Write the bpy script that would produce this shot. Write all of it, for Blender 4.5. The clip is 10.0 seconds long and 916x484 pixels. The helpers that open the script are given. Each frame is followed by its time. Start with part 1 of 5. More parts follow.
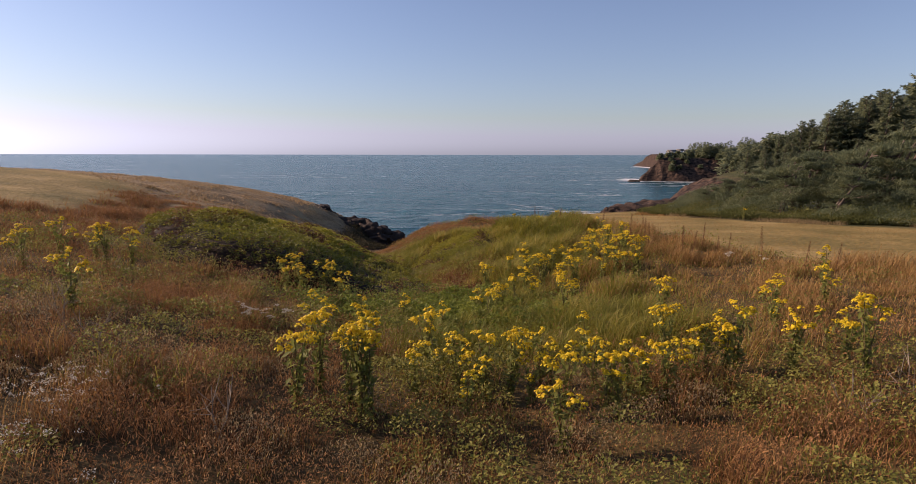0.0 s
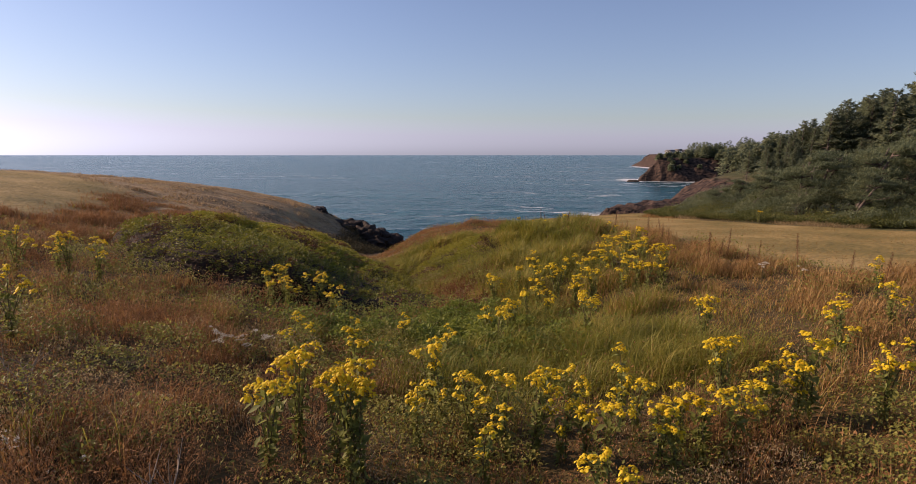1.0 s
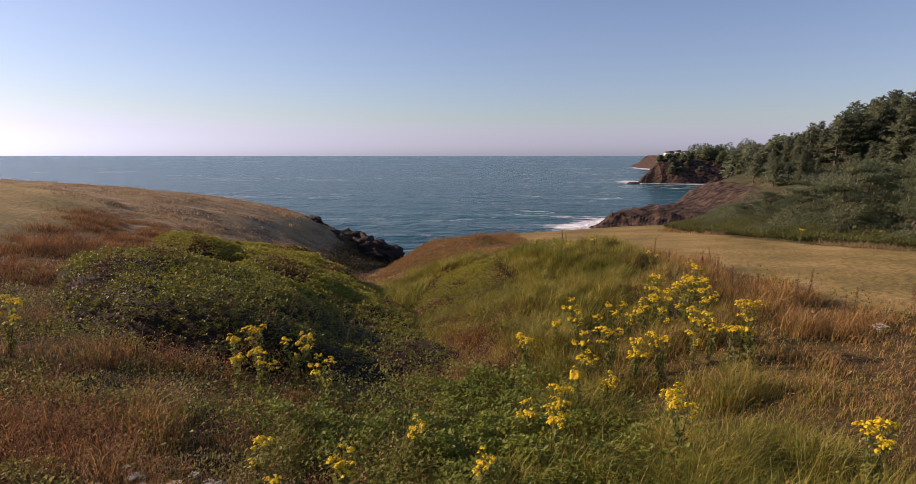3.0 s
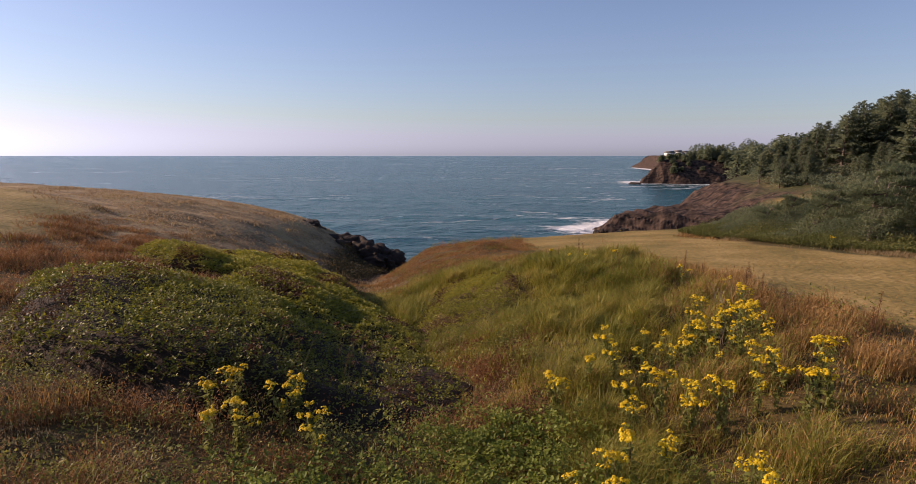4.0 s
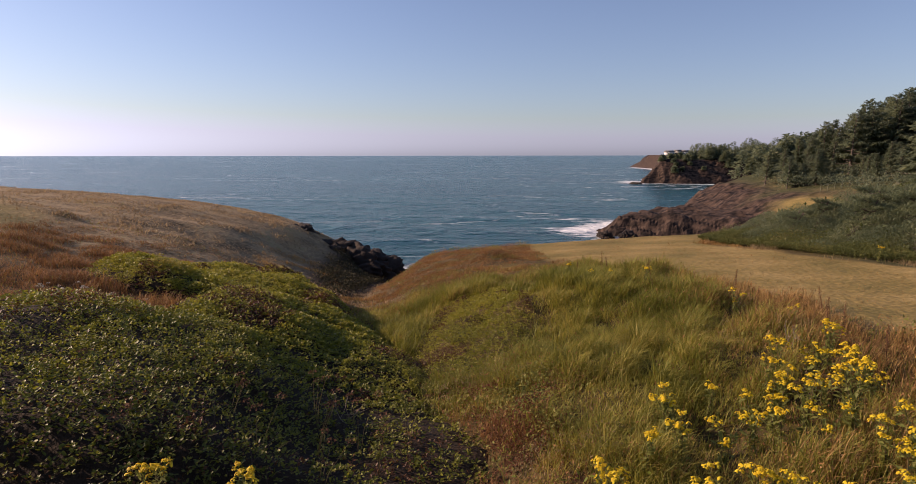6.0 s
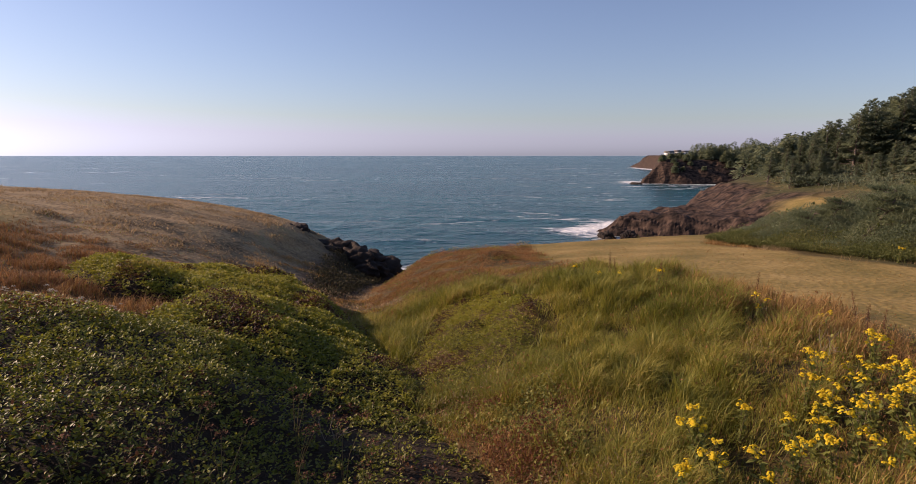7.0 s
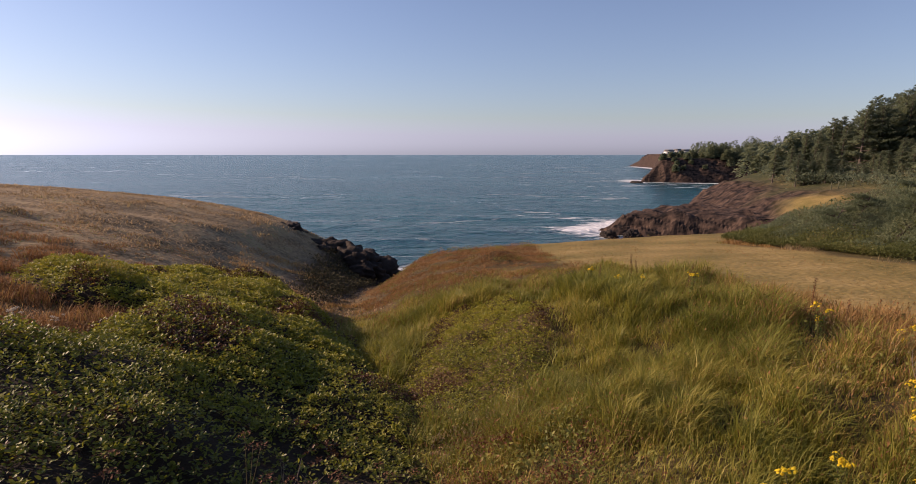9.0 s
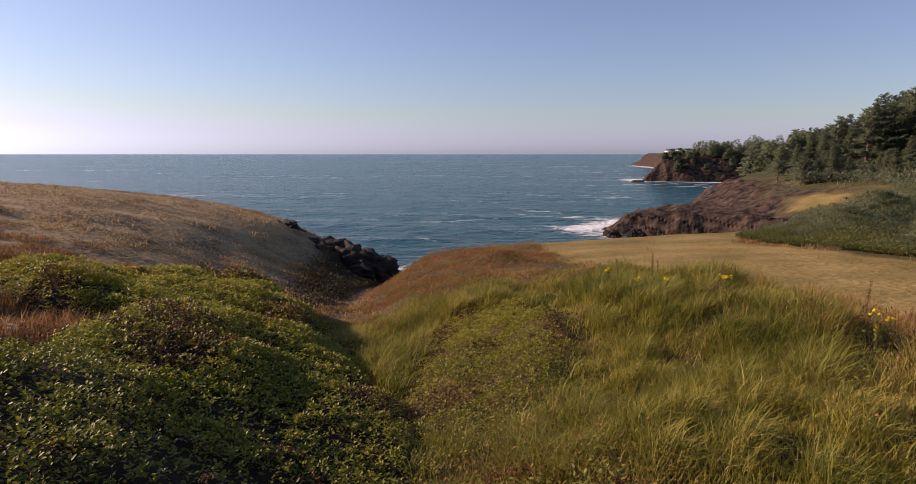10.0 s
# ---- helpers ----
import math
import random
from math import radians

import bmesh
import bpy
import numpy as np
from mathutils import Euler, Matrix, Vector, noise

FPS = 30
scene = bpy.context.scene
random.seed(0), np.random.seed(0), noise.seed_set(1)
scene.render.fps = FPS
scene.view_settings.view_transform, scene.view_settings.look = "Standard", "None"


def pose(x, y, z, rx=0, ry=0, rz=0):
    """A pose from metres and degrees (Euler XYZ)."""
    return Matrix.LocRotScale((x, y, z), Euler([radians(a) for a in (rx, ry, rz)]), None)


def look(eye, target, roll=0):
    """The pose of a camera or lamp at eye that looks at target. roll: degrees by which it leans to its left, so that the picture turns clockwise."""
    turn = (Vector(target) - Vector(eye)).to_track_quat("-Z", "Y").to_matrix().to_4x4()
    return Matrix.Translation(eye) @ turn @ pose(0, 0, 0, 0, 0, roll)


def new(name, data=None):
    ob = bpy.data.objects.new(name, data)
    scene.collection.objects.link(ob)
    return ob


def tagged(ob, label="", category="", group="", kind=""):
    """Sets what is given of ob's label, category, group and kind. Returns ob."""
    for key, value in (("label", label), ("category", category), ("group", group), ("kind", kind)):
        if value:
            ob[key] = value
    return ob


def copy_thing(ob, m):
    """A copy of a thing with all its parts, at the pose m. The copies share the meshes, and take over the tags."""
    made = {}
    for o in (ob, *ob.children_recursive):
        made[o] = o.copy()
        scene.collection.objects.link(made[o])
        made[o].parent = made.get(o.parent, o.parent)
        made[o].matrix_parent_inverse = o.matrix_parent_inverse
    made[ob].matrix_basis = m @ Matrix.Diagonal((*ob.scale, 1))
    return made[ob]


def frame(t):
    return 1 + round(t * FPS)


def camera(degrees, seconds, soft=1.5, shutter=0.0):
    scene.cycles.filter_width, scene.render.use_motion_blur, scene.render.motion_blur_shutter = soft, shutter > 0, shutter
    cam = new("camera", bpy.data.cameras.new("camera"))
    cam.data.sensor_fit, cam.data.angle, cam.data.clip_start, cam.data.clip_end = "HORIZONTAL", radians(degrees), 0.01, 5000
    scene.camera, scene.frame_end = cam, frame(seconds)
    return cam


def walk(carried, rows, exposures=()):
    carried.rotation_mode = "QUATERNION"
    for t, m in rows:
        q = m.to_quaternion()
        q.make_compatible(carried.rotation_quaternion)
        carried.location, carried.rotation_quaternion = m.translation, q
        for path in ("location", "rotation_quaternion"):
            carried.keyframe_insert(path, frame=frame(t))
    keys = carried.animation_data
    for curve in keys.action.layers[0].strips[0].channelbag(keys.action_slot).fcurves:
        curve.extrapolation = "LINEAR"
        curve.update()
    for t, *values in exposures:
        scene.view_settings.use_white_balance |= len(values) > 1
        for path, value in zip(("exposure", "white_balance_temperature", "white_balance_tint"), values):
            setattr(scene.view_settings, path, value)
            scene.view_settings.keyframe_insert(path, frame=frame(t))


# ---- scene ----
cam = camera(74.0, 10.0, soft=0.65)
PATH = [
    (0, (0.0, 0.0, 14.24), (-0.002, 1.978, 13.951), 0.1),
    (0.5, (-0.117, 0.757, 14.232), (-0.115, 2.736, 13.942), 0.1),
    (1, (-0.158, 1.593, 14.231), (-0.154, 3.573, 13.943), 0.0),
    (1.5, (-0.252, 2.352, 14.297), (-0.244, 4.331, 14.01), 0.0),
    (2, (-0.311, 3.198, 14.42), (-0.304, 5.178, 14.135), -0.0),
    (2.5, (-0.46, 4.049, 14.612), (-0.449, 6.028, 14.326), -0.0),
    (4, (-0.931, 6.878, 14.84), (-0.918, 8.858, 14.554), -0.0),
    (4.5, (-0.993, 7.679, 14.863), (-0.979, 9.658, 14.577), -0.1),
    (5, (-1.067, 8.394, 14.899), (-1.052, 10.373, 14.613), -0.1),
    (5.5, (-1.104, 9.113, 14.909), (-1.088, 11.092, 14.622), -0.1),
    (7, (-1.081, 10.956, 14.707), (-1.062, 12.935, 14.421), -0.0),
    (7.5, (-1.053, 11.408, 14.638), (-1.034, 13.387, 14.352), -0.0),
    (8, (-1.044, 11.899, 14.548), (-1.024, 13.878, 14.261), -0.1),
    (8.5, (-1.062, 12.491, 14.461), (-1.041, 14.47, 14.174), -0.0),
    (9, (-1.097, 13.09, 14.418), (-1.075, 15.069, 14.129), 0.0),
    (9.5, (-1.132, 13.746, 14.338), (-1.11, 15.725, 14.048), 0.0),
    (10, (-1.201, 14.437, 14.206), (-1.18, 16.416, 13.915), 0.0),
]
walk(cam, [(t, look(eye, target, roll)) for t, eye, target, roll in PATH], exposures=((0, 0.36, 6220, 27), (10, 0.36, 6220, 27)))

# ---------- world, sun, exposure ----------
SUN_AZ, SUN_EL = radians(-74), radians(24)      # azimuth from straight ahead, to the right positive
world = bpy.data.worlds.new("world")
scene.world = world
world.use_nodes = True
wn = world.node_tree.nodes
sky = wn.new("ShaderNodeTexSky")
sky.sky_type = 'NISHITA'
sky.sun_disc = False
sky.sun_elevation = SUN_EL
sky.sun_rotation = SUN_AZ
sky.air_density = 1.0
sky.dust_density = 0.65
sky.ozone_density = 2.8
wn["Background"].inputs["Strength"].default_value = 0.088
haze = wn.new("ShaderNodeHueSaturation")                         # hazy sea air pales the whole sky evenly
haze.inputs["Saturation"].default_value = 0.9
world.node_tree.links.new(sky.outputs[0], haze.inputs["Color"])
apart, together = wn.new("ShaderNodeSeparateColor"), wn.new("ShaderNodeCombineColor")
world.node_tree.links.new(haze.outputs[0], apart.inputs[0])
world.node_tree.links.new(apart.outputs[0], together.inputs[0])
for channel, least in ((1, 1.04), (2, 1.11)):                    # sea haze scatters white: the low sky never turns orange
    scaled, most = wn.new("ShaderNodeMath"), wn.new("ShaderNodeMath")
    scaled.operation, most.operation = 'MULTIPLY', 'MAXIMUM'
    scaled.inputs[1].default_value = least
    world.node_tree.links.new(apart.outputs[0], scaled.inputs[0])
    world.node_tree.links.new(scaled.outputs[0], most.inputs[0])
    world.node_tree.links.new(apart.outputs[channel], most.inputs[1])
    world.node_tree.links.new(most.outputs[0], together.inputs[channel])
world.node_tree.links.new(together.outputs[0], wn["Background"].inputs["Color"])
sun_data = bpy.data.lights.new("sun", 'SUN')
sun_data.energy, sun_data.angle, sun_data.color = 5.0, radians(0.6), (1.0, 0.76, 0.5)
sun = new("sun", sun_data)
sun_way = Vector((math.sin(SUN_AZ) * math.cos(SUN_EL), math.cos(SUN_AZ) * math.cos(SUN_EL), math.sin(SUN_EL)))
sun.matrix_world = look(sun_way * 60, (0, 0, 0))


# ---------- material helpers ----------
def material(name, stops, scale=3.0, rough=0.8, attr="tone", mix=0.5, fine=0.0, bump=0.0, bump_scale=20.0, translucent=0.0, spec=0.3):
    """Colour ramp driven by a mix of a per-piece tone and a patchy noise; optional fine speckle, relief and see-through light."""
    m = bpy.data.materials.new(name)
    m.use_nodes = True
    nt = m.node_tree
    n, ln = nt.nodes, nt.links
    b = n["Principled BSDF"]
    geo = n.new("ShaderNodeNewGeometry")
    tex = n.new("ShaderNodeTexNoise")
    tex.inputs["Scale"].default_value, tex.inputs["Detail"].default_value = scale, 5
    ln.new(geo.outputs["Position"], tex.inputs["Vector"])
    stretch = n.new("ShaderNodeMapRange")
    stretch.inputs[1].default_value, stretch.inputs[2].default_value = 0.28, 0.72
    ln.new(tex.outputs["Fac"], stretch.inputs[0])
    fac = stretch.outputs[0]
    if attr:
        a = n.new("ShaderNodeAttribute")
        a.attribute_name = attr
        mx = n.new("ShaderNodeMix")
        mx.inputs[0].default_value = mix
        ln.new(fac, mx.inputs[2])
        ln.new(a.outputs["Fac"], mx.inputs[3])
        fac = mx.outputs[0]
    if fine:
        t2 = n.new("ShaderNodeTexNoise")
        t2.inputs["Scale"].default_value, t2.inputs["Detail"].default_value = scale * 14, 6
        ln.new(geo.outputs["Position"], t2.inputs["Vector"])
        mx2 = n.new("ShaderNodeMix")
        mx2.inputs[0].default_value = fine
        ln.new(fac, mx2.inputs[2])
        ln.new(t2.outputs["Fac"], mx2.inputs[3])
        fac = mx2.outputs[0]
    ramp = n.new("ShaderNodeValToRGB")
    el = ramp.color_ramp.elements
    while len(el) < len(stops):
        el.new(0.5)
    for e, (p, c) in zip(el, stops):
        e.position, e.color = p, (*c, 1)
    ln.new(fac, ramp.inputs[0])
    ln.new(ramp.outputs[0], b.inputs["Base Color"])
    b.inputs["Roughness"].default_value = rough
    b.inputs["Specular IOR Level"].default_value = spec
    if bump:
        t3 = n.new("ShaderNodeTexNoise")
        t3.inputs["Scale"].default_value, t3.inputs["Detail"].default_value = bump_scale, 8
        ln.new(geo.outputs["Position"], t3.inputs["Vector"])
        bp = n.new("ShaderNodeBump")
        bp.inputs["Strength"].default_value, bp.inputs["Distance"].default_value = 0.8, bump
        ln.new(t3.outputs["Fac"], bp.inputs["Height"])
        ln.new(bp.outputs[0], b.inputs["Normal"])
    if translucent:
        tr = n.new("ShaderNodeBsdfTranslucent")
        ln.new(ramp.outputs[0], tr.inputs["Color"])
        ms = n.new("ShaderNodeMixShader")
        ms.inputs[0].default_value = translucent
        ln.new(b.outputs[0], ms.inputs[1])
        ln.new(tr.outputs[0], ms.inputs[2])
        ln.new(ms.outputs[0], n["Material Output"].inputs["Surface"])
    return m


M_GRASS = material("green_grass", [(0.0, (0.095, 0.11, 0.013)), (0.4, (0.205, 0.208, 0.027)), (0.75, (0.37, 0.31, 0.056)), (1.0, (0.55, 0.41, 0.13))], 0.5, 0.6, translucent=0.4)
M_DRY = material("dry_grass", [(0.0, (0.15, 0.082, 0.026)), (0.4, (0.30, 0.175, 0.055)), (0.75, (0.45, 0.28, 0.095)), (1.0, (0.60, 0.43, 0.18))], 0.6, 0.7, translucent=0.35)
M_RUSSET = material("russet_stalks", [(0.0, (0.12, 0.055, 0.02)), (0.4, (0.26, 0.125, 0.044)), (0.75, (0.40, 0.215, 0.085)), (1.0, (0.52, 0.35, 0.17))], 0.7, 0.8, translucent=0.3)
M_SALAL = material("evergreen_leaf", [(0.0, (0.065, 0.068, 0.011)), (0.25, (0.15, 0.16, 0.017)), (0.5, (0.32, 0.30, 0.026)), (0.68, (0.42, 0.345, 0.04)), (0.78, (0.16, 0.068, 0.022)), (1.0, (0.075, 0.033, 0.013))], 0.35, 0.5, mix=0.82, translucent=0.35, spec=0.3)
M_WEED = material("weed_leaf", [(0.0, (0.095, 0.10, 0.022)), (0.45, (0.21, 0.21, 0.043)), (0.8, (0.35, 0.315, 0.07)), (1.0, (0.42, 0.27, 0.10))], 0.6, 0.6, translucent=0.4, spec=0.25)
# twig brown taken near black: the shade inside the shrub is in this colour
M_INNER_SHADE = material("shaded_twig_inside", [(0.0, (0.012, 0.007, 0.003)), (0.6, (0.028, 0.016, 0.007)), (1.0, (0.05, 0.029, 0.012))], 5.0, 0.95, attr="", fine=0.4, bump=0.06, bump_scale=14)
M_WOODY = material("bark", [(0.0, (0.05, 0.037, 0.028)), (0.6, (0.13, 0.10, 0.08)), (1.0, (0.25, 0.21, 0.17))], 4.0, 0.9, attr="", fine=0.4, bump=0.02, bump_scale=30)
# needles greyed and lightened: the haze over the far trees is in this colour
M_HAZED_NEEDLE = material("hazed_conifer_needles", [(0.0, (0.10, 0.125, 0.08)), (0.5, (0.19, 0.225, 0.13)), (0.85, (0.27, 0.285, 0.155)), (1.0, (0.36, 0.31, 0.19))], 0.3, 0.6, translucent=0.5)
M_PINE = material("pine_needles", [(0.0, (0.08, 0.105, 0.06)), (0.5, (0.155, 0.185, 0.095)), (0.85, (0.23, 0.245, 0.115)), (1.0, (0.31, 0.26, 0.13))], 0.8, 0.6, translucent=0.42)
M_YELLOW = material("ragwort_yellow", [(0.0, (0.62, 0.40, 0.006)), (0.5, (0.80, 0.58, 0.012)), (1.0, (0.88, 0.72, 0.04))], 8.0, 0.6, translucent=0.35)
M_RAGLEAF = material("ragwort_leaf", [(0.0, (0.13, 0.145, 0.035)), (0.6, (0.24, 0.26, 0.06)), (1.0, (0.34, 0.33, 0.09))], 3.0, 0.6, translucent=0.5)
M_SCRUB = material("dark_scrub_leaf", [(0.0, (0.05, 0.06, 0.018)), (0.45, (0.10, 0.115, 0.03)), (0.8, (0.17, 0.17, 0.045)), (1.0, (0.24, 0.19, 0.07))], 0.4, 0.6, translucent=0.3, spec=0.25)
# scrub leaf darkened: the shade on the gully flank is in this colour
M_GULLY_SHADE = material("shaded_gully_scrub_leaf", [(0.0, (0.03, 0.026, 0.014)), (0.6, (0.06, 0.055, 0.026)), (1.0, (0.12, 0.10, 0.05))], 0.6, 0.8, translucent=0.15, spec=0.15)
M_LUSH = material("lush_weed_leaf", [(0.0, (0.09, 0.12, 0.02)), (0.5, (0.19, 0.23, 0.035)), (1.0, (0.36, 0.37, 0.06))], 0.8, 0.55, translucent=0.45, spec=0.25)
M_STRAW = material("pale_straw", [(0.0, (0.22, 0.155, 0.07)), (1.0, (0.44, 0.33, 0.17))], 1.5, 0.8, translucent=0.4)
M_HEATH = material("hill_heath", [(0.0, (0.17, 0.118, 0.062)), (0.4, (0.33, 0.23, 0.12)), (0.75, (0.47, 0.345, 0.19)), (1.0, (0.29, 0.27, 0.11))], 0.35, 0.85, translucent=0.35)
M_RED = material("autumn_red_leaf", [(0.0, (0.075, 0.03, 0.017)), (0.6, (0.18, 0.066, 0.032)), (1.0, (0.28, 0.13, 0.06))], 1.5, 0.7, translucent=0.3)
M_DEADTWIG = material("dead_shrub_twig", [(0.0, (0.04, 0.025, 0.016)), (0.6, (0.09, 0.058, 0.04)), (1.0, (0.16, 0.11, 0.08))], 1.0, 0.9)
M_STEM = material("plant_stem", [(0.0, (0.06, 0.05, 0.02)), (1.0, (0.17, 0.13, 0.05))], 6.0, 0.8, attr="")
M_WHITE = material("white_umbel", [(0.0, (0.42, 0.38, 0.28)), (1.0, (0.72, 0.68, 0.55))], 8.0, 0.8, translucent=0.3)
M_PAINT = material("white_house_paint", [(0.0, (0.62, 0.60, 0.56)), (1.0, (0.8, 0.79, 0.76))], 0.4, 0.7, attr="")
M_ROOF = material("grey_roof_shingle", [(0.0, (0.10, 0.095, 0.09)), (1.0, (0.2, 0.19, 0.18))], 0.8, 0.85, attr="")
M_DARKGLASS = material("dark_window_glass", [(0.0, (0.02, 0.025, 0.03)), (1.0, (0.05, 0.055, 0.06))], 0.5, 0.08, attr="", spec=0.6)
M_FENCE = material("weathered_grey_wood", [(0.0, (0.10, 0.10, 0.06)), (1.0, (0.19, 0.185, 0.12))], 3.0, 0.85, attr="")


# ---------- noise and plan helpers ----------
def hash2(i, j, seed):
    v = np.sin(i * 127.1 + j * 311.7 + seed * 74.7) * 43758.5453
    return v - np.floor(v)


def vnoise(x, y, size, seed=0):
    """Smooth value noise, 0 to 1, with cells of the given size in metres."""
    x, y = np.asarray(x, float) / size, np.asarray(y, float) / size
    i, j = np.floor(x), np.floor(y)
    u, v = x - i, y - j
    u, v = u * u * (3 - 2 * u), v * v * (3 - 2 * v)
    a, b = hash2(i, j, seed), hash2(i + 1, j, seed)
    c, d = hash2(i, j + 1, seed), hash2(i + 1, j + 1, seed)
    return (a * (1 - u) + b * u) * (1 - v) + (c * (1 - u) + d * u) * v


def fbm(x, y, size, seed=0, octaves=4):
    total, amp, norm = 0.0, 1.0, 0.0
    for k in range(octaves):
        total = total + amp * vnoise(x, y, size / 2 ** k, seed + k)
        norm += amp
        amp *= 0.5
    return total / norm


def smooth(a, b, v):
    t = np.clip((v - a) / (b - a), 0, 1)
    return t * t * (3 - 2 * t)


def inside(poly, x, y):
    """Signed distance to a closed outline: positive inside."""
    x, y = np.asarray(x, float), np.asarray(y, float)
    best, odd = np.full(x.shape, 1e18), np.zeros(x.shape, bool)
    for (ax, ay), (bx, by) in zip(poly, poly[1:] + poly[:1]):
        ex, ey = bx - ax, by - ay
        t = np.clip(((x - ax) * ex + (y - ay) * ey) / (ex * ex + ey * ey), 0, 1)
        best = np.minimum(best, (x - ax - t * ex) ** 2 + (y - ay - t * ey) ** 2)
        crosses = ((ay > y) != (by > y)) & (x < ex * (y - ay) / (ey if ey else 1e-9) + ax)
        odd ^= crosses
    return np.where(odd, 1, -1) * np.sqrt(best)


def hermite(knots, values, x):
    """Smooth curve through values (first axis: the knots)."""
    knots = np.asarray(knots, float)
    n = len(knots)
    slope = [(values[min(k + 1, n - 1)] - values[max(k - 1, 0)]) / (knots[min(k + 1, n - 1)] - knots[max(k - 1, 0)]) for k in range(n)]
    x = np.clip(x, knots[0], knots[-1])
    out = np.zeros(x.shape)
    for k in range(n - 1):
        sel = (x >= knots[k]) & (x <= knots[k + 1])
        h = knots[k + 1] - knots[k]
        t = (x - knots[k]) / h
        val = ((2 * t ** 3 - 3 * t ** 2 + 1) * values[k] + (t ** 3 - 2 * t ** 2 + t) * h * slope[k]
               + (-2 * t ** 3 + 3 * t ** 2) * values[k + 1] + (t ** 3 - t ** 2) * h * slope[k + 1])
        out = np.where(sel, val, out)
    return out


def mounds(x, y, size, seed):
    """Rounded clumps on a jittered lattice: height of the dome 0..1 and a number 0..1 that tells the clump."""
    i, j = np.floor(x / size), np.floor(y / size)
    best, who = np.full(x.shape, 9.0), np.zeros(x.shape)
    for a in (-1, 0, 1):
        for b in (-1, 0, 1):
            px, py = i + a + 0.15 + 0.7 * hash2(i + a, j + b, seed), j + b + 0.15 + 0.7 * hash2(i + a, j + b, seed + 1)
            d = (x / size - px) ** 2 + (y / size - py) ** 2
            near = d < best
            best, who = np.where(near, d, best), np.where(near, hash2(i + a, j + b, seed + 2), who)
    return np.sqrt(np.clip(1 - best / 0.5, 0, 1)), who


# ---------- the lie of the land ----------
SEA = 1.0
ALONG = (-12, 8, 16, 24, 32, 42, 56, 75)                       # stations straight ahead
GULLY = (-0.2, -0.5, -1.2, -2.0, -4.1, -5.8, -5.2, -4.8)       # the gully's line at each
ACROSS = (-45, -20, -9, -4, 0, 3, 7, 14, 40)                   # steps away from the gully
SECTIONS = (
    (13, 12.5, 12, 11.7, 11.2, 11.3, 11.8, 11.9, 11.9),
    (13.1, 12.5, 11.9, 11.4, 10.8, 10.95, 11.5, 11.7, 11.8),
    (13.5, 12.85, 11.6, 10.8, 10.1, 10.4, 11.1, 11.3, 11.4),
    (13.8, 12.85, 11.2, 10.1, 9.3, 10.2, 10.9, 11, 11.2),
    (14, 12.95, 10.8, 9.4, 8.5, 9.6, 10.3, 10.6, 11),
    (14, 12.75, 10.7, 8.6, 7.4, 8.6, 9.3, 9.8, 10.8),
    (13, 11.65, 9.7, 7.1, 5.4, 7.8, 8.4, 8.8, 10.6),
    (11, 9.55, 7, 5.2, 4.2, 7.0, 8.0, 8.5, 10.6),
)
COAST = [(-900, 130), (-120, 104), (-60, 90), (-30, 78), (-14, 69), (-7, 64), (-4.6, 56), (-2, 56), (3, 54), (9, 55), (15, 54), (20, 56), (29, 62),
         (38, 74), (46, 88), (47, 97), (37, 104), (23, 111.5), (21.5, 119), (31, 127), (40, 137), (48, 147), (60, 154), (84, 176), (116, 216), (156, 262),
         (150, 280), (128, 288), (100, 292), (86, 298), (92, 312), (130, 350), (172, 420), (178, 520), (190, 640), (330, 900), (900, 900), (900, -300), (-900, -300)]


def near_land(x, y):
    xg = hermite(ALONG, GULLY, y)
    d = x - xg
    rows = [hermite(ACROSS, np.array(r), d) for r in SECTIONS]
    return hermite(ALONG, rows, y)


LAWN = [(14, 6), (11.3, 15), (8.9, 18), (8.3, 23), (7.4, 28), (4.2, 33.5), (3.2, 40), (3.6, 50), (9, 54), (15, 54), (20, 52), (15, 47.5), (12.8, 43.6), (14.2, 39), (14.9, 33.5), (19.8, 27), (26, 21), (28, 6)]
SLOPE = [(49, 106), (50.5, 101), (55, 98), (59, 101), (60.5, 106), (58, 112), (53, 113)]                 # dry grass below the fence
MEADOW = [(-90, 18), (-15.5, 23), (-16.5, 30), (-20, 38), (-28, 44), (-90, 60)]
SALAL = [(-13.4, 31.4), (-11, 35), (-9, 38), (-7.0, 37), (-5.3, 34), (-3.0, 28), (-1.5, 22.8), (-0.3, 19.6), (-0.7, 17.6), (-2.1, 16.5), (-5, 15.8), (-8, 16.5),
         (-9.8, 18.3), (-11.2, 20.8), (-10.2, 23.2), (-8.5, 24), (-9, 27.5), (-12, 28.2), (-13.4, 29.6)]
GULLY_SIDE = [(-6.4, 36), (-6.2, 43), (-5.6, 50), (-6.2, 56), (-9.6, 57), (-9.4, 48), (-8.2, 40)]
SALAL_LOW = [(-2.3, 24.2), (-0.3, 23.0), (1.2, 24.5), (1.7, 27.5), (0.9, 31), (-1.8, 31.5), (-2.5, 28)]


def headland(x, y):
    return smooth(82, 100, y) * smooth(190, 165, y) * smooth(100, 85, x)


HEAD_X, HEAD_Z = (21, 30, 40, 49, 54, 59, 68, 90), (4.0, 4.6, 4.6, 5.0, 7.0, 8.1, 9.8, 13.0)      # the rocky point, tip to root


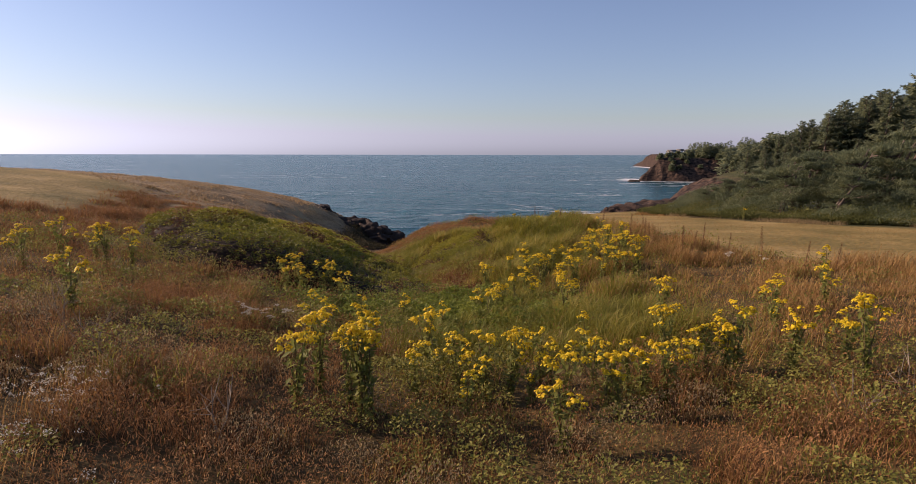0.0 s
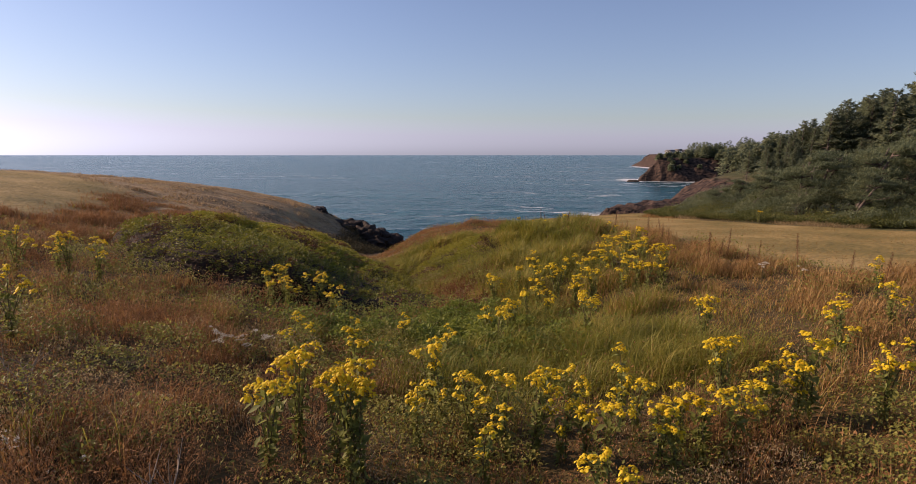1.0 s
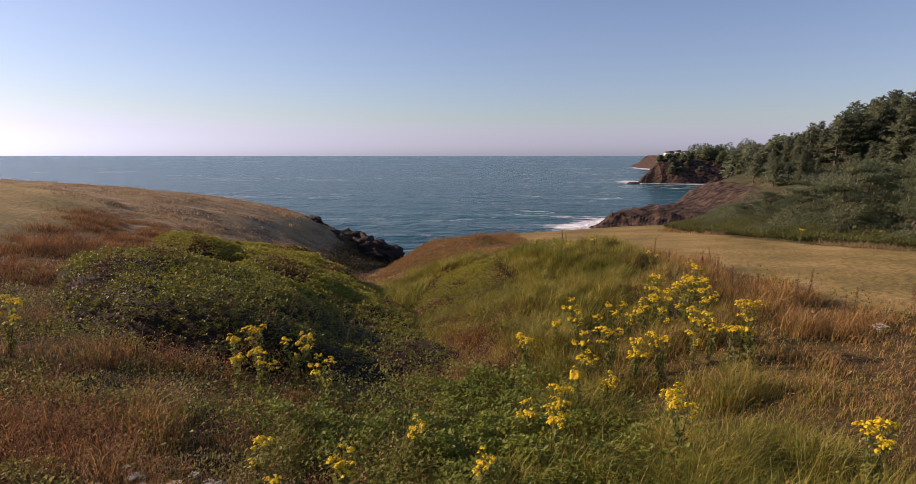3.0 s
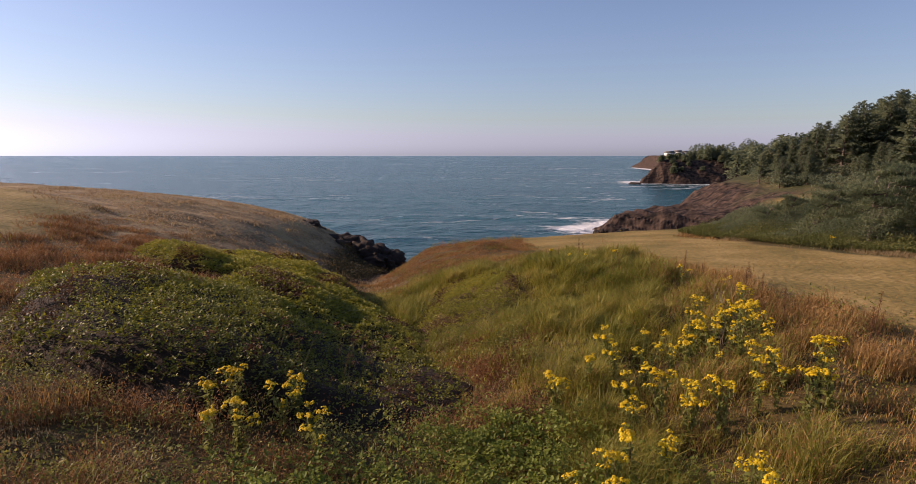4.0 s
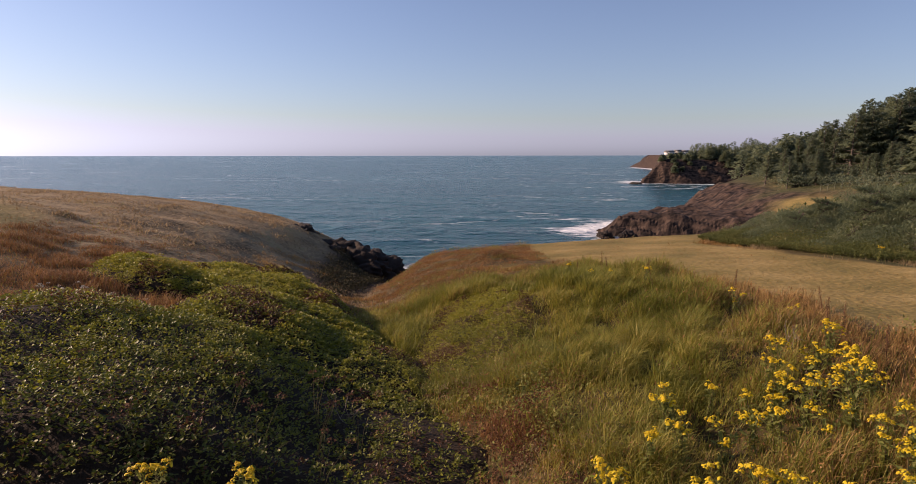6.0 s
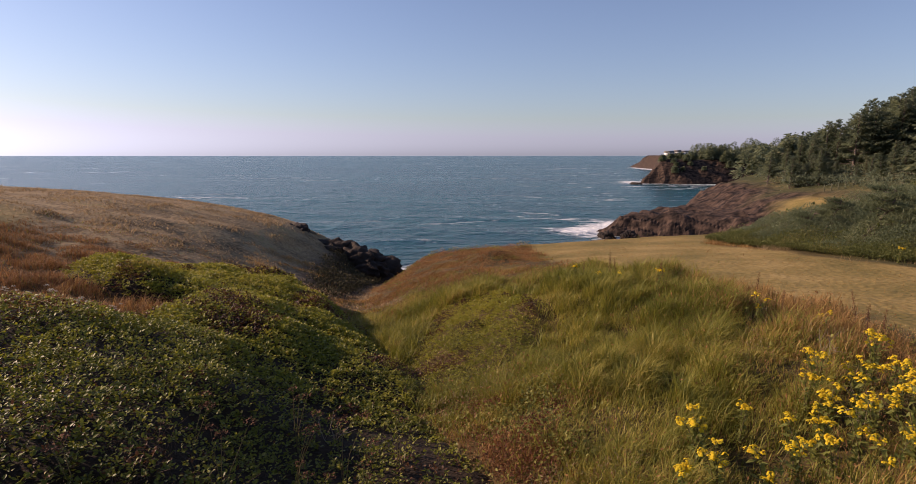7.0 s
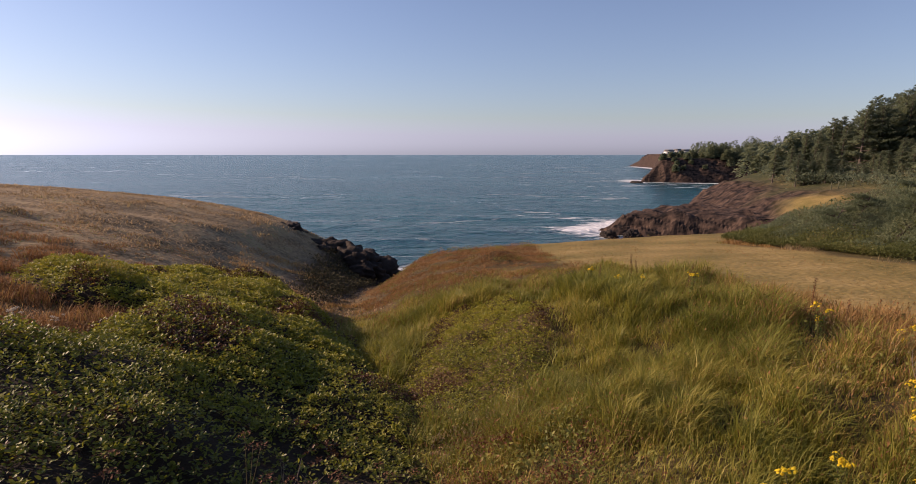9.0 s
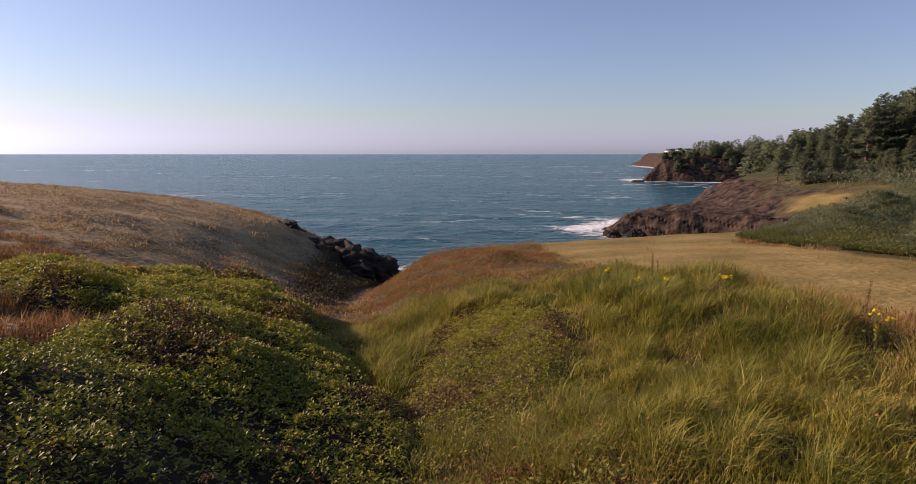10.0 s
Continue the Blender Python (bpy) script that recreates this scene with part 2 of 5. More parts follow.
def far_top(x, y):
    """Height of the land behind the cove."""
    rock = hermite(HEAD_X, HEAD_Z, x)
    inland = 11.3 + np.clip(x - 62, 0, 200) * 0.07 - 2.4 * np.exp(-((x - 36) / 12) ** 2 - ((y - 74) / 22) ** 2)
    return np.where(y > 190, 12.3 + np.clip(x - 130, 0, 300) * 0.014, 0) + np.where(y > 190, 0, 1) * (rock * headland(x, y) + inland * (1 - headland(x, y)))


def shore(x, y):
    wob = 3.0 * (fbm(x, y, 9, 31) - 0.5) + 1.6 * (fbm(x, y, 2.6, 35) - 0.5)
    return inside(COAST, x, y) + wob * smooth(48, 60, y)


def ground_height(x, y, detail=True):
    x, y = np.asarray(x, float), np.asarray(y, float)
    near = smooth(74, 56, y) * smooth(46, 30, x)
    top = near_land(x, y) * near + far_top(x, y) * (1 - near)
    top = np.where(x < 2, near_land(x, y), top)
    sd = shore(x, y)
    run = 4.5 + 2.5 * headland(x, y) + 9 * smooth(56, 66, y) * smooth(104, 94, y) * smooth(14, 24, x) + 8 * smooth(200, 260, y) * smooth(420, 380, y) + 9 * smooth(-12, -40, x)
    rise = smooth(-0.25, 1.0, sd / run)
    rise = np.where(sd > 0, rise ** 0.8, rise)
    z = -3 + (top + 3) * rise
    if detail:
        z = z + 0.22 * (fbm(x, y, 2.4, 3) - 0.5) * (1 - 0.85 * lawn_mask(x, y)) * smooth(64, 56, y)
        z = z + 0.4 * (fbm(x, y, 2.6, 5, 4) - 0.5) * smooth(-5, -9, x) * smooth(33, 37, y) * smooth(64, 58, y)
        z = z + 0.55 * np.exp(-((x - 0.9) ** 2 / 1.4 + (y - 41) ** 2 / 1.8))
        r = rock_mask(x, y, sd)
        strata = fbm(x * 0.8 + y * 0.35, (y - x * 0.5) * 0.3, 5, 11, 4)
        ridged = 1 - np.abs(2 * fbm(x, y, 9, 17, 4) - 1)
        b1 = (z + 0.34 * x + 0.2 * y) / 2.4 + 1.3 * fbm(x, y, 12, 23, 4)             # beds that dip towards the sea
        step1 = b1 - np.floor(b1)
        z = z + r * (1.4 * (strata - 0.5) + 1.7 * (ridged - 0.8) + 0.6 * (np.minimum(step1, (1 - step1) * 3) - 0.4) + 0.55 * (np.abs(2 * fbm(x, y, 3.4, 19, 4) - 1) - 0.25)) * smooth(-6, 3, sd)
        bank = smooth(0.2, 2.0, x - hermite(ALONG, GULLY, y)) * smooth(8.5, 5.5, x) * smooth(15, 18, y) * smooth(40, 33, y)
        z = z + 0.85 * (fbm(x + 0.4 * y, y, 2.1, 7, 2) - 0.5) * bank * (1 - lawn_mask(x, y))
        z = z + 0.34 * (mounds(x + 0.5 * fbm(x, y, 1.2, 173), y, 1.7, 171)[0] - 0.5) * bank * smooth(32, 28, y) * (1 - lawn_mask(x, y))
    return z


def lawn_mask(x, y):
    j = 0.9 * (fbm(x, y, 1.6, 41) - 0.5)
    return np.maximum(np.maximum(smooth(-0.3, 0.5, inside(LAWN, x, y) + j), smooth(-3, 3, inside(SLOPE, x, y) + 8 * j)), smooth(-1, 1.5, inside(MEADOW, x, y) + 3 * j))


def rock_mask(x, y, sd=None):
    sd = shore(x, y) if sd is None else sd
    wide = smooth(200, 260, y)
    cliff = smooth(6 + 13 * wide, 1.5 + 10 * wide, sd) * smooth(46, 58, y)
    head = headland(x, y) * smooth(26, 16, sd - 0.15 * (x - 40)) * smooth(66, 56, x)
    return np.clip(np.maximum(cliff, head), 0, 1) * (1 - smooth(-2, 4, inside(SLOPE, x, y)))


def gridded(f, x0=-24.0, x1=20.0, y0=2.0, y1=50.0, step=0.1):
    """The same plan function read from a fine table near the walk, so that it is quick for many points."""
    ax, ay = np.arange(x0, x1 + step, step), np.arange(y0, y1 + step, step)
    A, B = np.meshgrid(ax, ay)
    table = f(A.ravel(), B.ravel()).reshape(A.shape)

    def quick(x, y):
        x, y = np.asarray(x, float), np.asarray(y, float)
        if x.size < 50:
            return f(x, y)
        out = np.empty(x.shape)
        near = (x >= x0) & (x < x1) & (y >= y0) & (y < y1)
        u, v = (x[near] - x0) / step, (y[near] - y0) / step
        i, j = u.astype(int), v.astype(int)
        u, v = u - i, v - j
        out[near] = (table[j, i] * (1 - u) + table[j, i + 1] * u) * (1 - v) + (table[j + 1, i] * (1 - u) + table[j + 1, i + 1] * u) * v
        if not near.all():
            out[~near] = f(x[~near], y[~near])
        return out
    return quick


lawn_mask = gridded(lawn_mask)
ground_height = gridded(ground_height)


# ---------- mesh helpers ----------
def mesh_from(name, verts, faces, mats, smooth_faces=False, attrs=None, mat_index=None):
    """One mesh from arrays: faces is a list of integer arrays (n, 3) or (n, 4)."""
    me = bpy.data.meshes.new(name)
    verts = np.asarray(verts, np.float32).reshape(-1, 3)
    faces = [np.asarray(f, np.int32) for f in faces if len(f)]
    loops = np.concatenate([f.ravel() for f in faces])
    sizes = np.concatenate([np.full(len(f), f.shape[1], np.int32) for f in faces])
    me.vertices.add(len(verts))
    me.vertices.foreach_set("co", verts.ravel())
    me.loops.add(len(loops))
    me.loops.foreach_set("vertex_index", loops)
    me.polygons.add(len(sizes))
    me.polygons.foreach_set("loop_start", np.concatenate(([0], np.cumsum(sizes)[:-1])).astype(np.int32))
    me.polygons.foreach_set("loop_total", sizes)
    if smooth_faces is not False:
        me.polygons.foreach_set("use_smooth", np.ones(len(sizes), bool) if smooth_faces is True else smooth_faces)
    if mat_index is not None:
        me.polygons.foreach_set("material_index", np.asarray(mat_index, np.int32))
    for m in mats:
        me.materials.append(m)
    for key, vals in (attrs or {}).items():
        a = me.attributes.new(key, 'FLOAT', 'POINT')
        a.data.foreach_set("value", np.asarray(vals, np.float32))
    me.update(calc_edges=True)
    return me


rng = np.random.default_rng(7)


def blades(pos, height, width, yaw, lean, bend=0.5, tone=None):
    """Arching blades of two joints each: root, knee and tip. Returns verts, quads, tris, tone."""
    n = len(pos)
    d = np.stack([np.cos(yaw), np.sin(yaw), np.zeros(n)], 1)
    face = yaw + np.pi / 2 + rng.normal(0, 0.6, n)
    s = np.stack([np.cos(face), np.sin(face), np.zeros(n)], 1) * (np.asarray(width) / 2)[:, None]
    up = np.array([0, 0, 1.0])
    h, l = np.asarray(height)[:, None], np.asarray(lean)[:, None]
    flop = bend * np.minimum(l, 1.2)
    knee = pos + up * h * (0.6 - 0.12 * flop) + d * l * h * 0.36
    tip = pos + up * h * (1 - 0.62 * flop) + d * l * h * 0.95
    v = np.stack([pos - s, pos + s, knee + s * 0.75, knee - s * 0.75, tip], 1).reshape(-1, 3)
    k = np.arange(n)[:, None] * 5
    tone = rng.random(n) if tone is None else tone
    return v, k + np.array([[0, 1, 2, 3]]), k + np.array([[3, 2, 4]]), np.repeat(tone, 5)


def leaves(pos, length, width, normal_jitter=0.7, tone=None, yaw=None, tilt=None):
    """Small pointed leaves folded along the midrib: four points, two triangles."""
    n = len(pos)
    yaw = rng.uniform(0, 2 * np.pi, n) if yaw is None else yaw
    tilt = rng.normal(0.25, normal_jitter, n) if tilt is None else tilt
    roll = rng.normal(0, 0.5, n)
    d = np.stack([np.cos(yaw) * np.cos(tilt), np.sin(yaw) * np.cos(tilt), np.sin(tilt)], 1)
    side = np.stack([-np.sin(yaw) * np.cos(roll), np.cos(yaw) * np.cos(roll), np.sin(roll)], 1)
    L, W = np.asarray(length)[:, None], np.asarray(width)[:, None]
    nrm = np.cross(d, side)
    mid = pos + d * L * 0.45
    a, b = mid + side * W / 2 + nrm * W * 0.18, mid - side * W / 2 + nrm * W * 0.18
    v = np.stack([pos, a, pos + d * L, b], 1).reshape(-1, 3)
    k = np.arange(n)[:, None] * 4
    tone = rng.random(n) if tone is None else tone
    return v, k + np.array([[0, 1, 2]]), k + np.array([[0, 2, 3]]), np.repeat(tone, 4)


def oval_leaves(pos, length, width, tone, yaw, tilt):
    """Broad oval leaves folded along the midrib: six points, two quads."""
    n = len(pos)
    roll = rng.normal(0, 0.45, n)
    d = np.stack([np.cos(yaw) * np.cos(tilt), np.sin(yaw) * np.cos(tilt), np.sin(tilt)], 1)
    side = np.stack([-np.sin(yaw) * np.cos(roll), np.cos(yaw) * np.cos(roll), np.sin(roll)], 1)
    L, W = np.asarray(length)[:, None], np.asarray(width)[:, None]
    up = np.cross(d, side) * W * 0.16
    low, high = pos + d * L * 0.28, pos + d * L * 0.68
    v = np.stack([pos, low + side * W * 0.5 + up, high + side * W * 0.42 + up, pos + d * L, high - side * W * 0.42 + up, low - side * W * 0.5 + up], 1).reshape(-1, 3)
    k = np.arange(n)[:, None] * 6
    return v, k + np.array([[0, 1, 2, 3]]), k + np.array([[0, 3, 4, 5]]), np.repeat(tone, 6)


def stuff(name, me, label, category, kind="stuff"):
    return tagged(new(name, me), label, category, kind=kind)


def scatter(n, x0, x1, y0, y1, weight, near=True):
    """n tries over a stretch of the plan, kept by weight 0..1; the view's wedge bounds the width."""
    x, y = rng.uniform(x0, x1, n), rng.uniform(y0, y1, n)
    if near:
        sel = wedge(x, y)
        x, y = x[sel], y[sel]
    keep = rng.random(len(x)) < weight(x, y)
    return x[keep], y[keep]


def wedge(x, y):
    """The stretch of ground that the walk looks over."""
    return (np.abs(x + 0.4) < 0.80 * (y + 1.5) + 1.0) & (y > 3.5)


# ---------- ground ----------
def lines(*spans):
    out = []
    for a, b, step in spans:
        out.append(np.arange(a, b, step))
    return np.concatenate(out + [[spans[-1][1]]])


gx = lines((-900, -120, 60), (-120, -40, 4), (-40, -16, 0.7), (-16, 16, 0.33), (16, 30, 0.6), (30, 70, 0.45), (70, 92, 0.8), (92, 160, 2.2), (160, 300, 8), (300, 900, 60))
gy = lines((-300, -20, 40), (-20, 2, 2), (2, 40, 0.36), (40, 64, 0.42), (64, 98, 1.0), (98, 150, 0.45), (150, 166, 1.0), (166, 270, 4), (270, 330, 1.6), (330, 640, 10), (640, 900, 60))
X, Y = np.meshgrid(gx, gy)
Z = ground_height(X.ravel(), Y.ravel())
nx, ny = len(gx), len(gy)
idx = np.arange(nx * ny).reshape(ny, nx)
quads = np.stack([idx[:-1, :-1], idx[:-1, 1:], idx[1:, 1:], idx[1:, :-1]], -1).reshape(-1, 4)


def ground_material():
    m = bpy.data.materials.new("coastal_ground")
    m.use_nodes = True
    nt = m.node_tree
    n, ln = nt.nodes, nt.links
    b = n["Principled BSDF"]
    b.inputs["Roughness"].default_value = 0.92
    b.inputs["Specular IOR Level"].default_value = 0.2
    geo = n.new("ShaderNodeNewGeometry")

    def noise_tex(scale, detail=6):
        t = n.new("ShaderNodeTexNoise")
        t.inputs["Scale"].default_value, t.inputs["Detail"].default_value = scale, detail
        ln.new(geo.outputs["Position"], t.inputs["Vector"])
        return t.outputs["Fac"]

    def ramp(fac, stops):
        r = n.new("ShaderNodeValToRGB")
        while len(r.color_ramp.elements) < len(stops):
            r.color_ramp.elements.new(0.5)
        for e, (p, c) in zip(r.color_ramp.elements, stops):
            e.position, e.color = p, (*c, 1)
        ln.new(fac, r.inputs[0])
        return r.outputs[0]

    def blend(fac, a, c):
        mx = n.new("ShaderNodeMix")
        mx.data_type = 'RGBA'
        ln.new(fac, mx.inputs[0])
        ln.new(a, mx.inputs[6])
        ln.new(c, mx.inputs[7])
        return mx.outputs[2]

    def mask(name):
        a = n.new("ShaderNodeAttribute")
        a.attribute_name = name
        return a.outputs["Fac"]

    def half(a, c, f):
        mx = n.new("ShaderNodeMix")
        mx.inputs[0].default_value = f
        ln.new(a, mx.inputs[2])
        ln.new(c, mx.inputs[3])
        return mx.outputs[0]

    soil = ramp(half(noise_tex(0.6), noise_tex(9), 0.5), [(0.34, (0.04, 0.029, 0.01)), (0.5, (0.08, 0.055, 0.02)), (0.66, (0.13, 0.093, 0.034))])
    lawn = ramp(half(noise_tex(0.35), noise_tex(7), 0.4), [(0.34, (0.12, 0.10, 0.027)), (0.45, (0.195, 0.148, 0.044)), (0.55, (0.27, 0.193, 0.062)), (0.66, (0.36, 0.26, 0.10))])
    heath = ramp(half(noise_tex(0.5), noise_tex(5), 0.5), [(0.34, (0.08, 0.058, 0.03)), (0.46, (0.21, 0.148, 0.075)), (0.56, (0.35, 0.25, 0.13)), (0.66, (0.21, 0.20, 0.075))])
    beds = n.new("ShaderNodeMapping")
    beds.inputs["Rotation"].default_value = (0.5, 0.3, 0.48)
    beds.inputs["Scale"].default_value = (0.8, 1.9, 1.7)
    ln.new(geo.outputs["Position"], beds.inputs["Vector"])
    bed_tex = n.new("ShaderNodeTexNoise")
    bed_tex.inputs["Scale"].default_value, bed_tex.inputs["Detail"].default_value = 0.6, 8
    ln.new(beds.outputs[0], bed_tex.inputs["Vector"])
    rock = ramp(half(bed_tex.outputs["Fac"], noise_tex(0.9, 12), 0.45), [(0.40, (0.010, 0.007, 0.006)), (0.46, (0.036, 0.024, 0.018)), (0.55, (0.07, 0.045, 0.032)), (0.68, (0.125, 0.083, 0.057))])
    scrub = ramp(half(noise_tex(0.15), noise_tex(2.5), 0.5), [(0.3, (0.03, 0.036, 0.016)), (0.5, (0.075, 0.078, 0.03)), (0.62, (0.15, 0.125, 0.05)), (0.75, (0.30, 0.20, 0.08))])
    col = blend(mask("heath"), soil, heath)
    col = blend(mask("scrub"), col, scrub)
    col = blend(mask("lawn"), col, lawn)
    col = blend(mask("rock"), col, rock)
    ln.new(col, b.inputs["Base Color"])
    bp = n.new("ShaderNodeBump")
    bp.inputs["Strength"].default_value, bp.inputs["Distance"].default_value = 0.8, 0.22
    ln.new(half(noise_tex(4, 8), bed_tex.outputs["Fac"], 0.55), bp.inputs["Height"])
    ln.new(bp.outputs[0], b.inputs["Normal"])
    return m


xr, yr = X.ravel(), Y.ravel()
rocky = rock_mask(xr, yr)
me = mesh_from("ground", np.stack([xr, yr, Z], 1), [quads], [ground_material()], rocky[quads[:, 0]] < 0.15, {
    # the gully flank takes the dark rock colour for the shade lying there
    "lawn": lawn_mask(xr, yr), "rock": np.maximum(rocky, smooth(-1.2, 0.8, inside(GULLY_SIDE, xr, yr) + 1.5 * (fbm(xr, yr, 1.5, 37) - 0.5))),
    "heath": smooth(-4, -8, xr) * smooth(26, 36, yr) * smooth(90, 80, yr),
    "scrub": np.clip(smooth(14, 17, xr) * smooth(20, 30, yr) + smooth(60, 66, yr) * smooth(0, 10, xr), 0, 1)})
tagged(new("ground", me), "grassy coastal headland with brown soil and rocky edges", "ground", kind="structure")

# ---------- sea ----------
sx = lines((-4900, -400, 300), (-400, -60, 10), (-60, 130, 1.2), (130, 420, 8), (420, 4900, 300))
sy = lines((46, 150, 1.0), (150, 320, 2.2), (320, 800, 16), (800, 4950, 250))
SX, SY = np.meshgrid(sx, sy)
xs, ys = SX.ravel(), SY.ravel()
swell = 0.13 * np.sin((ys * 0.96 + xs * 0.25) / 3.1 + 2.4 * fbm(xs, ys, 26, 51)) + 0.34 * (fbm(xs, ys, 5, 53, 4) - 0.5)
near_shore = inside(COAST, xs, ys)
crest = 0.4 * np.exp(-((ys - 107 - 2.0 * np.sin(xs * 0.15)) / 2.0) ** 2) * smooth(-19, -10, xs) * smooth(2, -5, xs)
fade = smooth(330, 120, ys)
zs = SEA + (swell + crest) * fade
snx, sny = len(sx), len(sy)
sid = np.arange(snx * sny).reshape(sny, snx)
squads = np.stack([sid[:-1, :-1], sid[:-1, 1:], sid[1:, 1:], sid[1:, :-1]], -1).reshape(-1, 4)


def sea_material():
    m = bpy.data.materials.new("sea_water")
    m.use_nodes = True
    nt = m.node_tree
    n, ln = nt.nodes, nt.links
    b = n["Principled BSDF"]
    geo = n.new("ShaderNodeNewGeometry")

    def noise_tex(scale, detail, stretch):
        mp = n.new("ShaderNodeMapping")
        mp.inputs["Scale"].default_value = stretch
        mp.inputs["Rotation"].default_value = (0, 0, 0.28)
        ln.new(geo.outputs["Position"], mp.inputs["Vector"])
        t = n.new("ShaderNodeTexNoise")
        t.inputs["Scale"].default_value, t.inputs["Detail"].default_value = scale, detail
        ln.new(mp.outputs[0], t.inputs["Vector"])
        return t.outputs["Fac"]

    def math_node(op, a, c):
        q = n.new("ShaderNodeMath")
        q.operation = op
        for k, v in enumerate((a, c)):
            if isinstance(v, (int, float)):
                q.inputs[k].default_value = v
            else:
                ln.new(v, q.inputs[k])
        return q.outputs[0]

    def ranged(v, lo, hi):
        q = n.new("ShaderNodeMapRange")
        q.inputs[1].default_value, q.inputs[2].default_value = lo, hi
        ln.new(v, q.inputs[0])
        return q.outputs[0]

    surf = n.new("ShaderNodeAttribute")
    surf.attribute_name = "surf"
    drift = n.new("ShaderNodeAttribute")
    drift.attribute_name = "drift"
    lace = noise_tex(0.5, 8, (0.6, 1.4, 1))
    # thin broken foam lines: the contour of a slow noise, let through only where foam drifts
    vein = noise_tex(0.03, 8, (0.5, 1.5, 1))
    line = ranged(math_node('ABSOLUTE', math_node('SUBTRACT', vein, 0.5), 0.0), 0.011, 0.003)
    gate = ranged(math_node('ADD', noise_tex(0.012, 4, (0.5, 1.6, 1)), math_node('MULTIPLY', drift.outputs["Fac"], 0.2)), 0.54, 0.66)
    caps = math_node('MULTIPLY', math_node('MULTIPLY', line, gate), ranged(lace, 0.42, 0.58))
    wash = ranged(math_node('ADD', surf.outputs["Fac"], math_node('MULTIPLY', math_node('SUBTRACT', lace, 0.5), 1.6)), 0.35, 0.65)
    foam = math_node('MAXIMUM', caps, math_node('MULTIPLY', wash, ranged(surf.outputs["Fac"], 0.02, 0.2)))
    mx = n.new("ShaderNodeMix")
    mx.data_type = 'RGBA'
    ln.new(foam, mx.inputs[0])
    deep = n.new("ShaderNodeValToRGB")
    e = deep.color_ramp.elements
    e[0].position, e[0].color = 0.3, (0.008, 0.058, 0.074, 1)
    e[1].position, e[1].color = 0.7, (0.014, 0.09, 0.10, 1)
    ln.new(noise_tex(0.02, 4, (0.6, 1, 1)), deep.inputs[0])
    ln.new(deep.outputs[0], mx.inputs[6])
    mx.inputs[7].default_value = (0.78, 0.8, 0.8, 1)
    ln.new(mx.outputs[2], b.inputs["Base Color"])
    rr = n.new("ShaderNodeMix")
    ln.new(foam, rr.inputs[0])
    rr.inputs[2].default_value, rr.inputs[3].default_value = 0.2, 0.9
    ln.new(rr.outputs[0], b.inputs["Roughness"])
    b.inputs["IOR"].default_value = 1.33
    bp = n.new("ShaderNodeBump")
    bp.inputs["Strength"].default_value, bp.inputs["Distance"].default_value = 1.0, 1.2
    h = math_node('ADD', math_node('MULTIPLY', noise_tex(0.3, 9, (0.75, 1.2, 1)), 1.7), math_node('MULTIPLY', noise_tex(1.3, 8, (0.8, 1.2, 1)), 0.6))
    ln.new(h, bp.inputs["Height"])
    ln.new(bp.outputs[0], b.inputs["Normal"])
    return m


surf = smooth(-11 - 8 * smooth(150, 260, ys), 0, near_shore) * (0.45 + 0.55 * smooth(0.35, 0.6, fbm(xs, ys, 14, 61)))
surf = np.maximum(surf, 0.55 * np.exp(-((xs - 22) / 7) ** 2 - ((ys - 119) / 9) ** 2))
surf = np.maximum(surf, 0.5 * np.exp(-((xs + 4) / 8) ** 2 - ((ys - 80) / 8) ** 2))
surf = np.maximum(surf, 0.34 * crest / 0.4)
drift = np.clip(smooth(-30, 60, xs - 0.12 * (ys - 120)) * smooth(900, 300, ys) + 0.6 * smooth(150, 90, ys), 0, 1)
me = mesh_from("sea", np.stack([xs, ys, zs], 1), [squads], [sea_material()], True, {"surf": surf, "drift": drift})
tagged(new("sea", me), "blue-green ocean with white foam streaks and surf", "sea", kind="structure")


# ---------- vegetation zones ----------
def gully_off(x, y):
    return x - hermite(ALONG, GULLY, y)


def shrub_mask(x, y):
    j = 0.9 * (fbm(x, y, 1.3, 71) - 0.5)
    return np.maximum(smooth(-0.1, 0.35, inside(SALAL, x, y) + j), smooth(-0.1, 0.4, inside(SALAL_LOW, x, y) + j))


def canopy(x, y):
    """Height of the evergreen shrub blanket above the ground."""
    j = 0.9 * (fbm(x, y, 1.3, 71) - 0.5) - 0.08
    big = np.clip(inside(SALAL, x, y) + j, 0, 1.2) / 1.2
    low = np.clip(inside(SALAL_LOW, x, y) + j, 0, 1.0)
    swell_ = 0.5 + 0.5 * smooth(0.2, 0.8, fbm(x, y, 3.4, 73, 3)) + 0.1 * smooth(0.25, 0.75, vnoise(x, y, 0.8, 75))
    return np.maximum((1.1 - 0.62 * smooth(-5.2, -2.6, x) * smooth(25.5, 22.5, y)) * big ** 0.45 * swell_, 0.3 * low ** 0.5 * swell_)


gully_off, shrub_mask, canopy = gridded(gully_off), gridded(shrub_mask), gridded(canopy)


def open_ground(x, y):
    return (1 - lawn_mask(x, y)) * (1 - shrub_mask(x, y)) * wedge(x, y)


